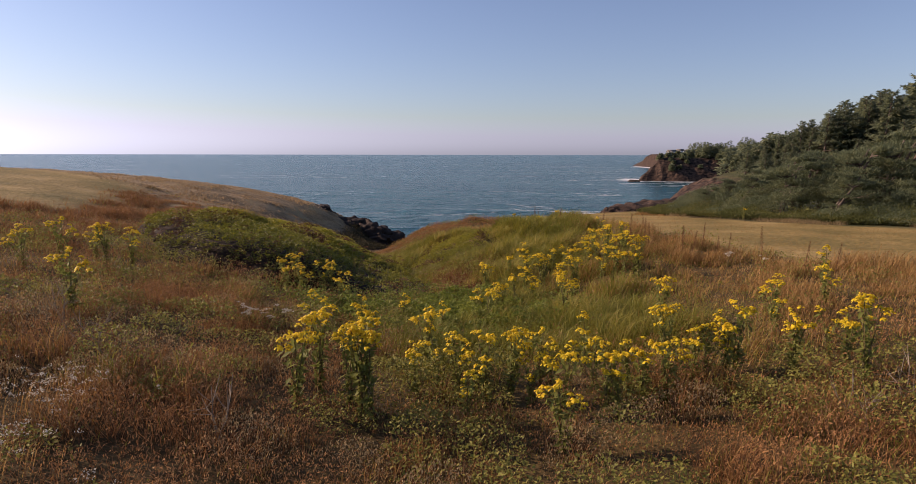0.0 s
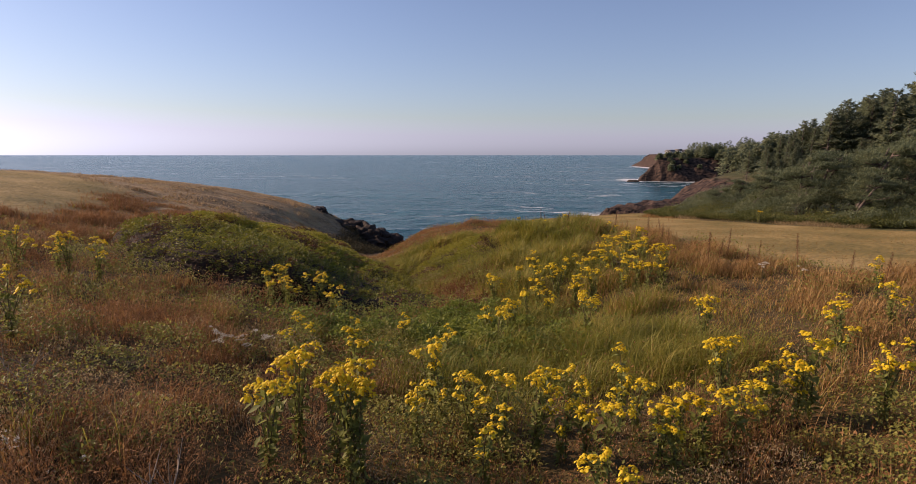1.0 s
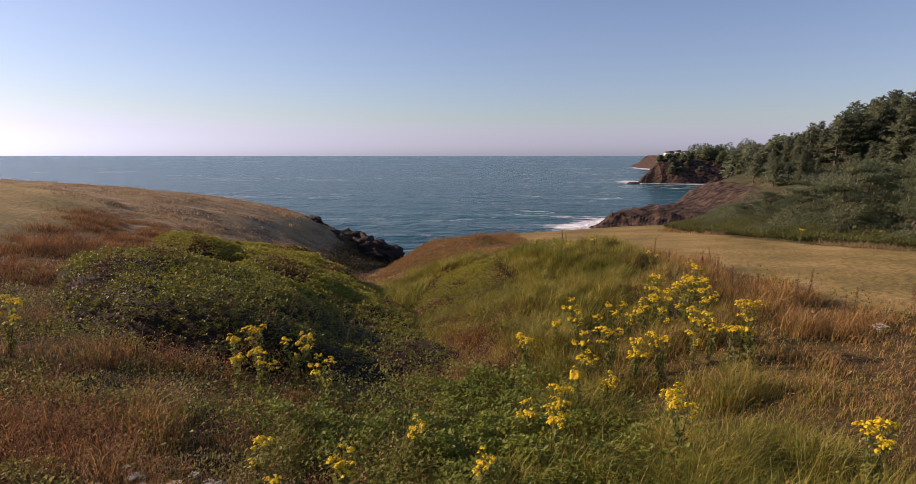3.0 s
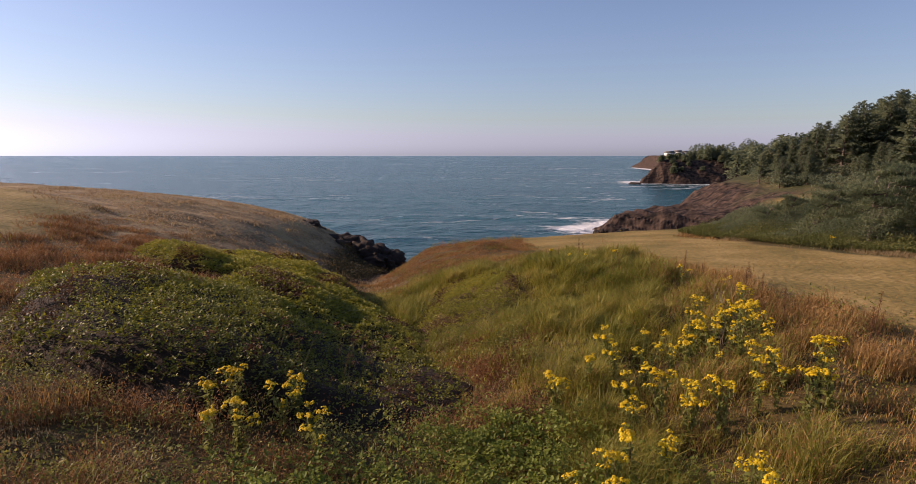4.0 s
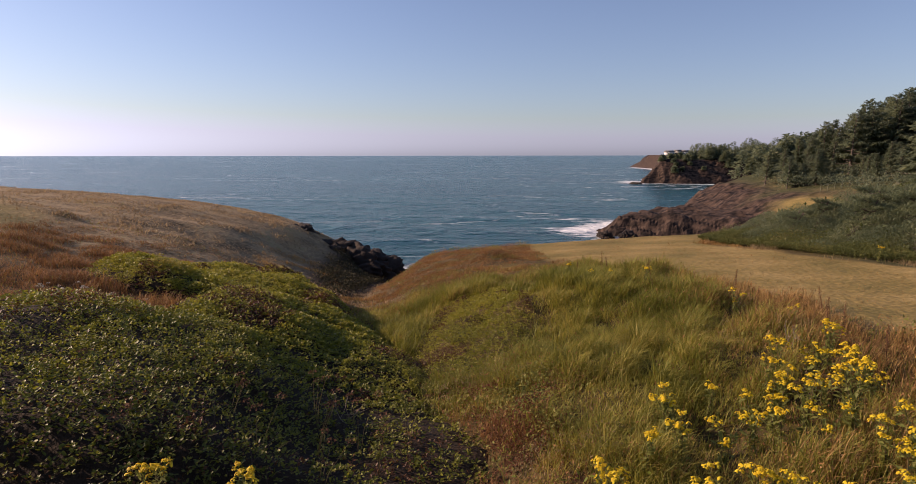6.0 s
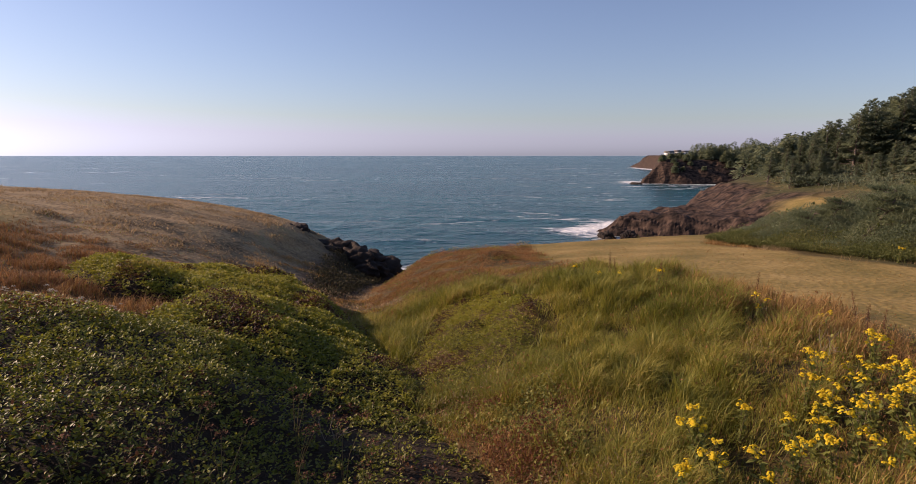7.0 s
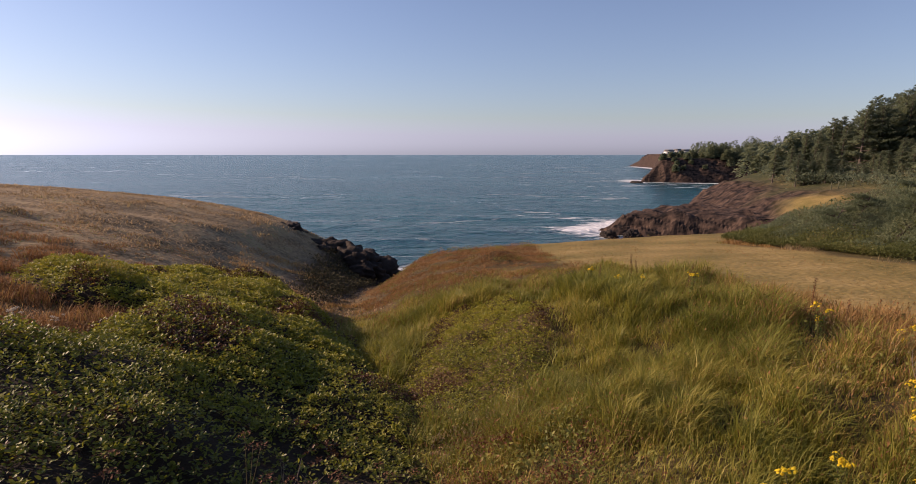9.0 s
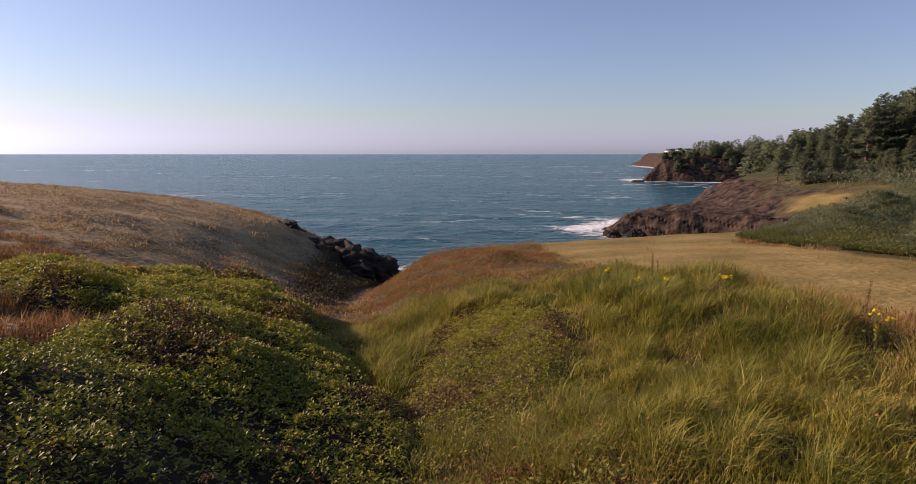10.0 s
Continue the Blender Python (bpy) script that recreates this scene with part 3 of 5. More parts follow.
def green_zone(x, y):
    d = gully_off(x, y)
    bank = smooth(-1.0 + 1.9 * smooth(23, 20, y) * smooth(14, 16, y), 0.4 + 2.0 * smooth(23, 20, y) * smooth(14, 16, y), d) * smooth(6.4, 3.6, x - 0.06 * (y - 20)) * smooth(8.5, 11.5, y) * smooth(38, 28, y)
    bank = bank * (1 - 0.9 * np.exp(-((x - 0.0) / 1.6) ** 2 - ((y - 13.4) / 1.7) ** 2))
    bank = bank * (1 - 0.8 * np.exp(-((y - 16.0) / 2.1) ** 2) * smooth(1.2, 2.8, x))
    left = 0.4 * smooth(0.58, 0.68, fbm(x, y, 2.2, 81)) * smooth(1, -1, d) * smooth(17, 15, y)
    return np.clip(bank * smooth(0.08, 0.34, fbm(x, y, 2.8, 83)) + left, 0, 1)


def russet_zone(x, y):
    d = gully_off(x, y)
    front = smooth(9.5, 6.5, y)
    left = smooth(0.42, 0.56, fbm(x, y, 2.0, 85)) * smooth(0.5, -1, d) * smooth(36, 30, y)
    runnel = 1.3 * np.exp(-((d - 1.6) / 1.0) ** 2) * smooth(14.5, 16.5, y) * smooth(25, 22, y)
    back = smooth(30, 36, y) * smooth(-0.5, 0.8, d) * smooth(56, 52, y) + smooth(-7.5, -9.5, x) * smooth(19, 22, y) * smooth(38, 34, y)
    return np.clip(front + left + runnel + back, 0, 1)


def dry_zone(x, y):
    right = smooth(2.8, 5.5, x + 1.2 * (fbm(x, y, 2, 87) - 0.5)) * smooth(8, 13, y)
    band = 0.9 * np.exp(-((y - 16.0) / 2.2) ** 2) * smooth(1.0, 2.6, x)
    return np.clip(right + band + 0.35 * smooth(0.4, 0.6, fbm(x, y, 1.8, 89)) * (1 - 0.9 * smooth(1.6, 0.6, x) * smooth(15, 16.5, y) * smooth(24, 22, y)), 0, 1)


def runnel_bed(x, y):
    """The dark strip of herbs between the evergreen shrubs and the grassy bank."""
    return smooth(3.0, 1.8, gully_off(x, y)) * smooth(15, 16.5, y) * smooth(24, 22, y) * smooth(-2, -0.5, gully_off(x, y))


def weed_zone(x, y):
    d = gully_off(x, y)
    left = 0.8 * smooth(0.52, 0.62, fbm(x, y, 1.9, 91)) * smooth(1.5, -0.5, d) * smooth(20, 16, y)
    clump = 1.3 * np.exp(-((x - 0.0) / 1.6) ** 2 - ((y - 13.4) / 1.7) ** 2) + np.exp(-((x - 0.4) / 0.9) ** 2 - ((y - 16.5) / 0.9) ** 2)
    front = 0.7 * smooth(0.55, 0.62, fbm(x, y, 1.1, 93)) * smooth(9.5, 7.5, y)
    return np.clip(left + clump + front, 0, 1)


def tussock(x, y):
    """Hummocks: 0.2 to 1.35."""
    lump = 0.35 + 0.9 * smooth(0.3, 0.7, 0.45 * vnoise(x, y, 1.3, 94) + 0.35 * vnoise(x, y, 0.7, 95) + 0.2 * vnoise(x, y, 0.33, 97))
    return lump * (0.5 + 0.6 * mounds(np.asarray(x), np.asarray(y), 0.8, 153)[0])


def wind(x, y):
    """Heading of the flopped grass: mostly to the right, swirling from hummock to hummock."""
    return -0.3 + 2.6 * (fbm(x, y, 1.6, 99, 3) - 0.5)


def grass_field(name, n, bounds, zone, height, width, lean, spread, mat, label, floor_keep=0.25, bend=0.55):
    x, y = scatter(n, *bounds, lambda a, b: zone(a, b) * open_ground(a, b))
    t = tussock(x, y)
    keep = rng.random(len(x)) < floor_keep + (1 - floor_keep) * (t - 0.25) / 0.85
    x, y, t = x[keep], y[keep], t[keep]
    h = height * t * rng.uniform(0.6, 1.25, len(x)) * (1 - 0.6 * smooth(29, 37, y))
    far = 1 + 0.035 * np.clip(y - 10, 0, 30)
    pos = np.stack([x, y, ground_height(x, y) - 0.03], 1)
    v, q, tr, tone = blades(pos, h, width * far * rng.uniform(0.6, 1.4, len(x)), wind(x, y) + rng.normal(0, spread, len(x)), lean * rng.uniform(0.4, 1.5, len(x)), bend)
    return stuff(name, mesh_from(name, v, [q, tr], [mat], False, {"tone": tone}), label, "grass")


grass_field("green_grass", 860000, (-9, 8, 7, 46), green_zone, 0.58, 0.0092, 0.75, 1.7, M_GRASS, "long arching green grass flopped over the gully bank")
grass_field("dry_grass", 480000, (-12, 14, 5, 48), dry_zone, 0.44, 0.010, 0.55, 1.6, M_DRY, "dry straw-coloured grass standing along the lawn edge")
grass_field("russet_stalks", 640000, (-20, 13, 4, 54), russet_zone, 0.38, 0.0085, 0.85, 2.5, M_RUSSET, "reddish-brown dead stalks and bracken on the slope", 0.35)
grass_field("mixed_sward", 300000, (-20, 14, 4, 40), lambda a, b: (0.12 + 0.5 * smooth(-1.5, 0.5, gully_off(a, b))) * (1 - 0.85 * runnel_bed(a, b)), 0.22, 0.013, 0.6, 2.0, M_GRASS, "short mixed green and straw sward between the tussocks", 0.95)
grass_field("brown_undergrowth", 170000, (-20, 14, 4, 40), lambda a, b: 0.8 - 0.4 * smooth(-1.5, 0.5, gully_off(a, b)), 0.24, 0.010, 0.8, 2.5, M_RUSSET, "short brown dead undergrowth between the tussocks", 0.95)


def outer_sward():
    """Rough grass that carries on round the start of the walk and out to the sides."""
    x, y = scatter(60000, -34, 26, -14, 30, lambda a, b: (1 - lawn_mask(a, b)) * (1 - shrub_mask(a, b)) * ~wedge(a, b) * (0.3 + 0.7 * smooth(0.35, 0.6, fbm(a, b, 2.2, 96))), False)
    n = len(x)
    v, q, tr, tone = blades(np.stack([x, y, ground_height(x, y) - 0.03], 1), 0.42 * tussock(x, y) * rng.uniform(0.6, 1.2, n), rng.uniform(0.02, 0.05, n), rng.uniform(0, 6.3, n), rng.uniform(0.3, 1.2, n))
    stuff("rough_grass", mesh_from("rough_grass", v, [q, tr], [M_DRY], False, {"tone": tone * 0.7}), "rough brown and straw-coloured grass on open ground", "grass")


outer_sward()


# leafy weeds among the grass
def weeds():
    x, y = scatter(130000, -13, 6, 7, 22, lambda a, b: weed_zone(a, b) * open_ground(a, b))
    t = tussock(x + 3.1, y + 1.7)
    z = ground_height(x, y) + t * 0.42 * rng.beta(2.5, 1.2, len(x))
    L = rng.uniform(0.03, 0.065, len(x))
    v, a, b, tone = leaves(np.stack([x, y, z], 1), L, L * 0.55)
    stuff("leafy_weeds", mesh_from("leafy_weeds", v, [a, b], [M_WEED], False, {"tone": tone}), "low leafy green weeds in clumps among brown grass", "weeds")


weeds()


def weed_patch():
    """Lush bright-green leafy weeds in the dip between the drifts of flowers."""
    x, y = scatter(150000, -4.5, 3, 10.5, 18, lambda a, b: np.clip(np.exp(-((a + 0.1) / 1.5) ** 2 - ((b - 12.9) / 1.3) ** 2) + 0.8 * np.exp(-((a + 0.3) / 1.0) ** 2 - ((b - 15.8) / 0.9) ** 2) + 0.6 * np.exp(-((a + 2.4) / 1.1) ** 2 - ((b - 13.6) / 0.8) ** 2), 0, 1) * open_ground(a, b))
    dome, who = mounds(x, y, 0.5, 175)
    keep = rng.random(len(x)) < 0.1 + 0.9 * dome
    x, y, dome, who = x[keep], y[keep], dome[keep], who[keep]
    z = ground_height(x, y) + (0.18 + 0.42 * dome * (0.5 + 0.5 * who)) * rng.beta(3.5, 1.0, len(x))
    L = rng.uniform(0.04, 0.085, len(x))
    v, a, b, tone = oval_leaves(np.stack([x, y, z], 1), L, L * 0.6, np.clip(0.15 + 0.35 * rng.random(len(x)) + 0.3 * who, 0, 0.8), rng.uniform(0, 6.28, len(x)), rng.normal(0.2, 0.45, len(x)))
    stuff("green_weeds", mesh_from("green_weeds", v, [a, b], [M_LUSH], False, {"tone": tone}), "lush bright-green leafy weeds between yellow flowers", "weeds")


weed_patch()


def dead_leaves():
    """Small brown leaves and seed clusters that fill the dead undergrowth."""
    x, y = scatter(300000, -14, 12, 4, 26, lambda a, b: (0.2 + 0.8 * np.clip(russet_zone(a, b) + 0.4 * dry_zone(a, b), 0, 1)) * open_ground(a, b))
    t = tussock(x, y)
    keep = rng.random(len(x)) < (t - 0.2) * (0.55 + 0.45 * smooth(13, 8, y))
    x, y, t = x[keep], y[keep], t[keep]
    z = ground_height(x, y) + t * 0.42 * rng.beta(1.5, 1.2, len(x))
    L = rng.uniform(0.022, 0.055, len(x)) * (1 + 0.03 * np.clip(y - 7, 0, 20))
    v, a, b, tone = leaves(np.stack([x, y, z], 1), L, L * 0.45)
    stuff("dead_leaves", mesh_from("dead_leaves", v, [a, b], [M_RUSSET], False, {"tone": tone}), "small reddish-brown dead leaves on low bushes", "undergrowth")


dead_leaves()


def low_bushes():
    """Knee-high clumps of russet, grey and green herbs with dark gaps between them."""
    def zone(a, b):
        front = smooth(9.6, 7.6, b)
        left = smooth(0.8, -0.8, gully_off(a, b)) * smooth(22, 17, b)
        return np.clip(front + left + 0.3 * smooth(3, 5, a) + runnel_bed(a, b), 0, 1) * open_ground(a, b)
    x, y = scatter(640000, -15, 11, 4, 24, zone)
    x, y = x + 0.16 * (vnoise(x, y, 0.3, 151) - 0.5), y + 0.16 * (vnoise(x, y, 0.3, 152) - 0.5)
    dome, who = mounds(x, y, 0.8, 153)
    kind = hash2(np.floor(who * 997), 3.0, 157)
    green = smooth(0.42, 0.58, fbm(x, y, 2.4, 155))
    mat_of = np.where(kind < 0.14 + 0.34 * green, 1, np.where(kind < 0.82, 0, 2))
    keep = rng.random(len(x)) < (0.05 + 0.95 * smooth(0.15, 0.6, dome)) * (0.35 + 0.65 * smooth(15, 8, y)) * np.where(mat_of == 1, 0.8, 1.0)
    x, y, dome, who, mat_of = x[keep], y[keep], dome[keep], who[keep], mat_of[keep]
    tall = (0.24 + 0.5 * who) * dome
    z = ground_height(x, y) + tall * rng.beta(2.6, 1.0, len(x))
    L = rng.uniform(0.018, 0.045, len(x)) * np.where(mat_of == 1, 1.25, 1.0) * (1 + 0.035 * np.clip(y - 7, 0, 15))
    yaw = rng.uniform(0, 6.28, len(x))
    tilt = np.where(mat_of == 1, rng.normal(0.25, 0.5, len(x)), rng.normal(0.8, 0.5, len(x)))
    v, a, b, tone = leaves(np.stack([x, y, z], 1), L, L * np.where(mat_of == 1, 0.6, 0.32), 0.6, np.clip(0.6 * rng.random(len(x)) + 0.4 * hash2(np.floor(who * 997), 5.0, 159), 0, 1), yaw, tilt)
    stuff("herb_clumps", mesh_from("herb_clumps", v, [a, b], [M_RUSSET, M_WEED, M_STRAW], False, {"tone": tone}, np.concatenate([mat_of, mat_of])), "knee-high clumps of russet and green herbs", "undergrowth")


low_bushes()


def edge_scrub():
    """Small plants along the brink of the cliff and over the hump."""
    x, y = scatter(90000, -5, 13, 33, 55, lambda a, b: smooth(0.2, 1.2, gully_off(a, b)) * (1 - 0.97 * lawn_mask(a, b)) * (shore(a, b) > 0.8) * (0.35 + 0.65 * smooth(0.4, 0.6, fbm(a, b, 1.4, 161))), False)
    dome, who = mounds(x, y, 0.7, 163)
    z = ground_height(x, y) + (0.08 + 0.3 * who * dome) * rng.beta(2, 1.2, len(x))
    L = rng.uniform(0.04, 0.09, len(x))
    mat_of = (hash2(np.floor(who * 997), 3.0, 167) < 0.3).astype(int)
    v, a, b, tone = leaves(np.stack([x, y, z], 1), L, L * 0.4, 0.7, None, None, rng.normal(0.7, 0.5, len(x)))
    stuff("cliff_edge_scrub", mesh_from("cliff_edge_scrub", v, [a, b], [M_RUSSET, M_WEED], False, {"tone": tone}, np.concatenate([mat_of, mat_of])), "low russet scrub and herbs along the cliff edge", "scrub")


edge_scrub()


# evergreen shrub blanket: twig-brown sheet, near black for inner shade, and its leaves
def shrub_blanket():
    step = 0.16
    ax, ay = np.arange(-18.5, 2.2, step), np.arange(15, 39, step)
    A, B = np.meshgrid(ax, ay)
    a, b = A.ravel(), B.ravel()
    c = canopy(a, b)
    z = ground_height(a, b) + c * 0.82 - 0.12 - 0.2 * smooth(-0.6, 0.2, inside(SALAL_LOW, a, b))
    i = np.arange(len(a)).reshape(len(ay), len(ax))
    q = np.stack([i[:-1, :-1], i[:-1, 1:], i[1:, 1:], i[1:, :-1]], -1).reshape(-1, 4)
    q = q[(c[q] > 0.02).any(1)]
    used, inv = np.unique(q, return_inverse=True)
    me_ = mesh_from("shaded_shrub_body", np.stack([a, b, z], 1)[used], [inv.reshape(-1, 4)], [M_INNER_SHADE], True)
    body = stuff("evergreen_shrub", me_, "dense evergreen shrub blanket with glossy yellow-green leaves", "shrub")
    # leaves thin towards the near right edge, so the shade-coloured sheet shows
    x, y = scatter(150000, -18, 2, 15, 39, lambda p, s: shrub_mask(p, s) * wedge(p, s) * np.where(inside(SALAL_LOW, p, s) > -0.4, 1.0, (0.4 + 0.6 * smooth(0.36, 0.56, fbm(p, s, 0.8, 101))) * (0.65 + 0.35 * smooth(19.5, 27, s)) * (1 - 0.55 * smooth(-5.0, -2.6, p) * smooth(22.5, 20.5, s))))
    # sprigs: five or six leaves spread round one shoot
    per = 5
    sprig = rng.random(len(x))
    turn = (np.repeat(rng.uniform(0, 6.28, len(x)), per) + np.tile(np.arange(per), len(x)) * 2 * np.pi / per + rng.normal(0, 0.35, per * len(x)))
    sink = np.repeat(rng.beta(1.3, 3.0, len(x)), per)
    base_z, c = np.repeat(ground_height(x, y), per), np.repeat(canopy(x, y), per)
    x, y, sprig = np.repeat(x, per), np.repeat(y, per), np.repeat(sprig, per)
    gap = rng.uniform(0.0, 0.03, len(x))
    x, y = x + gap * np.cos(turn), y + gap * np.sin(turn)
    depth = np.clip(sink + rng.uniform(-0.1, 0.1, len(x)), 0, 1)
    edge = np.clip(0.5 - c, 0, 0.5)
    z = base_z + c * (1 - 0.5 * depth) + 0.10 * (vnoise(x, y, 0.28, 103) - 0.5) - edge * depth
    L = rng.uniform(0.038, 0.072, len(x)) * (1 + 0.014 * np.clip(y - 18, 0, 20)) * np.where(inside(SALAL_LOW, x, y) > -0.5, 0.72, 1)
    brown = smooth(0.56, 0.68, fbm(x, y, 1.5, 105))
    # dead brown leaves, more near by; shade there is also put into the tone
    dying_shaded = np.clip(brown * 0.6 + 0.2 * smooth(23, 17, y), 0, 0.7)
    # greens darken towards the near side too, for the same shade
    tone = np.where(0.7 * sprig + 0.3 * rng.random(len(x)) < dying_shaded, 1.0, np.clip(0.3 * sprig + 0.2 * rng.random(len(x)) + 0.3 * (y - 20) / 14, 0, 0.64))
    v, f1, f2, tn = oval_leaves(np.stack([x, y, z], 1), L, L * 0.6, tone, turn, rng.normal(0.3, 0.42, len(x)))
    lv = new("leaves", mesh_from("shrub_leaves", v, [f1, f2], [M_SALAL], False, {"tone": tn}))
    lv.parent = body
    tagged(lv, "glossy yellow-green oval leaves", kind="stuff")
    # bare grey-brown twigs where the shrub has died back
    x, y = scatter(22000, -14, 1, 16, 35, lambda p, s: shrub_mask(p, s) * (0.02 + 0.98 * smooth(0.6, 0.68, fbm(p * 0.7 + s * 0.5, s * 0.35 - p * 0.5, 1.6, 107))))
    c = canopy(x, y)
    v, q, tr, tone = blades(np.stack([x, y, ground_height(x, y) + c * 0.6 - 0.05], 1), 0.5 * c * rng.uniform(0.6, 1.3, len(x)) + 0.05, rng.uniform(0.006, 0.011, len(x)), rng.uniform(0, 6.3, len(x)), rng.uniform(0.1, 1.2, len(x)), 0.3)
    tw = new("twigs", mesh_from("shrub_twigs", v, [q, tr], [M_DEADTWIG], False, {"tone": tone}))
    tw.parent = body
    tagged(tw, "bare grey-brown twigs", kind="stuff")


shrub_blanket()


def red_leaves():
    """Low plants with autumn-red leaves in the runnel beside the shrubs."""
    x, y = scatter(42000, -1.8, 1.8, 15.5, 22.5, lambda a, b: np.exp(-((gully_off(a, b) - 1.5) / 0.6) ** 2) * smooth(0.42, 0.58, fbm(a, b, 0.9, 109)) * (shrub_mask(a, b) < 0.5))
    z = ground_height(x, y) + 0.34 * (0.4 + fbm(x, y, 0.8, 110)) * rng.beta(2.2, 1.2, len(x))
    L = rng.uniform(0.025, 0.06, len(x))
    v, a, b, tone = leaves(np.stack([x, y, z], 1), L, L * 0.6)
    stuff("red_leaf_plants", mesh_from("red_leaf_plants", v, [a, b], [M_RED], False, {"tone": tone}), "low plants with dull red autumn leaves", "undergrowth")


red_leaves()


# low dry heath on the hill and stubble on the mown grass
def heath_and_lawn():
    x, y = scatter(100000, -46, -3, 30, 74, lambda a, b: (1 - lawn_mask(a, b)) * (1 - shrub_mask(a, b)) * smooth(0.25, 0.6, fbm(a, b, 1.7, 111)) * (shore(a, b) > 1.5) * smooth(34, 38, b + 0.2 * a + 3), False)
    h = rng.uniform(0.06, 0.2, len(x)) * (0.4 + 1.4 * vnoise(x, y, 1.4, 113) ** 2)
    v, q, tr, tone = blades(np.stack([x, y, ground_height(x, y) - 0.02], 1), h, rng.uniform(0.03, 0.07, len(x)), rng.uniform(0, 6.3, len(x)), rng.uniform(0.4, 1.6, len(x)))
    stuff("hill_heath", mesh_from("hill_heath", v, [q, tr], [M_HEATH], False, {"tone": tone}), "low brown heath and dead grass on the hill", "heath")
    x, y = scatter(70000, 2, 26, 12, 54, lambda a, b: lawn_mask(a, b) * wedge(a, b))
    h = rng.uniform(0.01, 0.04, len(x)) * (0.6 + vnoise(x, y, 0.9, 115))
    v, q, tr, tone = blades(np.stack([x, y, ground_height(x, y) - 0.01], 1), h, rng.uniform(0.01, 0.022, len(x)), rng.uniform(0, 6.3, len(x)), rng.uniform(0.1, 0.9, len(x)))
    stuff("lawn_stubble", mesh_from("lawn_stubble", v, [tr, q], [M_DRY], False, {"tone": np.clip(tone * 0.35 + 0.2, 0, 1)}), "short mown straw-coloured lawn stubble", "grass")


heath_and_lawn()


# hedge of ferns, tall dry grass at its foot, and scrub behind
HEDGE = ((12.9, 44.6), (13.4, 41.8), (14.5, 38), (15.5, 33.5), (18.0, 30.0), (21.0, 27.4), (26.5, 23.5))


def hedge():
    k = np.array(HEDGE, float)
    seg = rng.integers(0, len(k) - 1, 80000)
    t = rng.random(80000)
    base = k[seg] * (1 - t[:, None]) + k[seg + 1] * t[:, None]
    out = rng.gamma(2.0, 0.5, 80000) + 0.2
    x, y = base[:, 0] + out * 0.86, base[:, 1] + out * 0.5
    tall = 0.25 + 0.8 * fbm(x, y, 1.6, 121) * np.clip(out / 1.8, 0.2, 1.3)
    z = ground_height(x, y) + tall * rng.beta(3, 1.2, 80000)
    L = rng.uniform(0.05, 0.11, 80000)
    v, a, b, tone = leaves(np.stack([x, y, z], 1), L, L * 0.45)
    stuff("fern_hedge", mesh_from("fern_hedge", v, [a, b], [M_SCRUB], False, {"tone": np.clip(tone + 0.15, 0, 1)}), "green ferns and brambles along the lawn edge", "hedge")
    n = 11000
    seg, t = rng.integers(0, len(k) - 1, n), rng.random(n)
    base = k[seg] * (1 - t[:, None]) + k[seg + 1] * t[:, None]
    out = rng.normal(0.1, 0.5, n)
    x, y = base[:, 0] + out * 0.86, base[:, 1] + out * 0.5
    keep = rng.random(n) < smooth(0.46, 0.62, fbm(x, y, 2.2, 123)) * (0.4 + 0.6 * smooth(15, 17, x))
    x, y = x[keep], y[keep]
    v, q, tr, tone = blades(np.stack([x, y, ground_height(x, y)], 1), rng.uniform(0.12, 0.45, len(x)) * (0.4 + 0.9 * vnoise(x, y, 0.7, 124)), rng.uniform(0.010, 0.02, len(x)), rng.uniform(0, 6.3, len(x)), rng.uniform(0.3, 1.4, len(x)))
    stuff("hedge_grass", mesh_from("hedge_grass", v, [q, tr], [M_STRAW], False, {"tone": tone}), "tall pale dry grass at the hedge foot", "grass")
    x, y = scatter(170000, 14, 95, 30, 160, lambda a, b: smooth(0.5, 2.5, (a - 14.5) * 0.86 - (b - 43) * 0.42 * (b > 43) + (b - 33) * 0.5 * (b < 33)) * (rock_mask(a, b) < 0.3) * (lawn_mask(a, b) < 0.5) * (1 - 0.75 * smooth(58, 48, b) * smooth(40, 34, a)) * (shore(a, b) > 2) * smooth(0.25, 0.5, fbm(a, b, 4, 125)), False)
    c = 0.35 + (1.5 + 2.0 * smooth(95, 112, y)) * fbm(x, y, 3.0, 127)
    # beyond y 100 the scrub takes the haze-greyed needle colour
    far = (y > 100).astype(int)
    z = ground_height(x, y) + c * rng.beta(3, 1.3, len(x))
    L = rng.uniform(0.12, 0.24, len(x)) * (1 + 0.008 * (y - 30))
    v, a, b, tone = leaves(np.stack([x, y, z], 1), L, L * 0.6)
    stuff("coastal_scrub", mesh_from("coastal_scrub", v, [a, b], [M_SCRUB, M_HAZED_NEEDLE], False, {"tone": tone}, np.concatenate([far, far])), "dark green wind-clipped scrub covering the far slope", "scrub")


hedge()


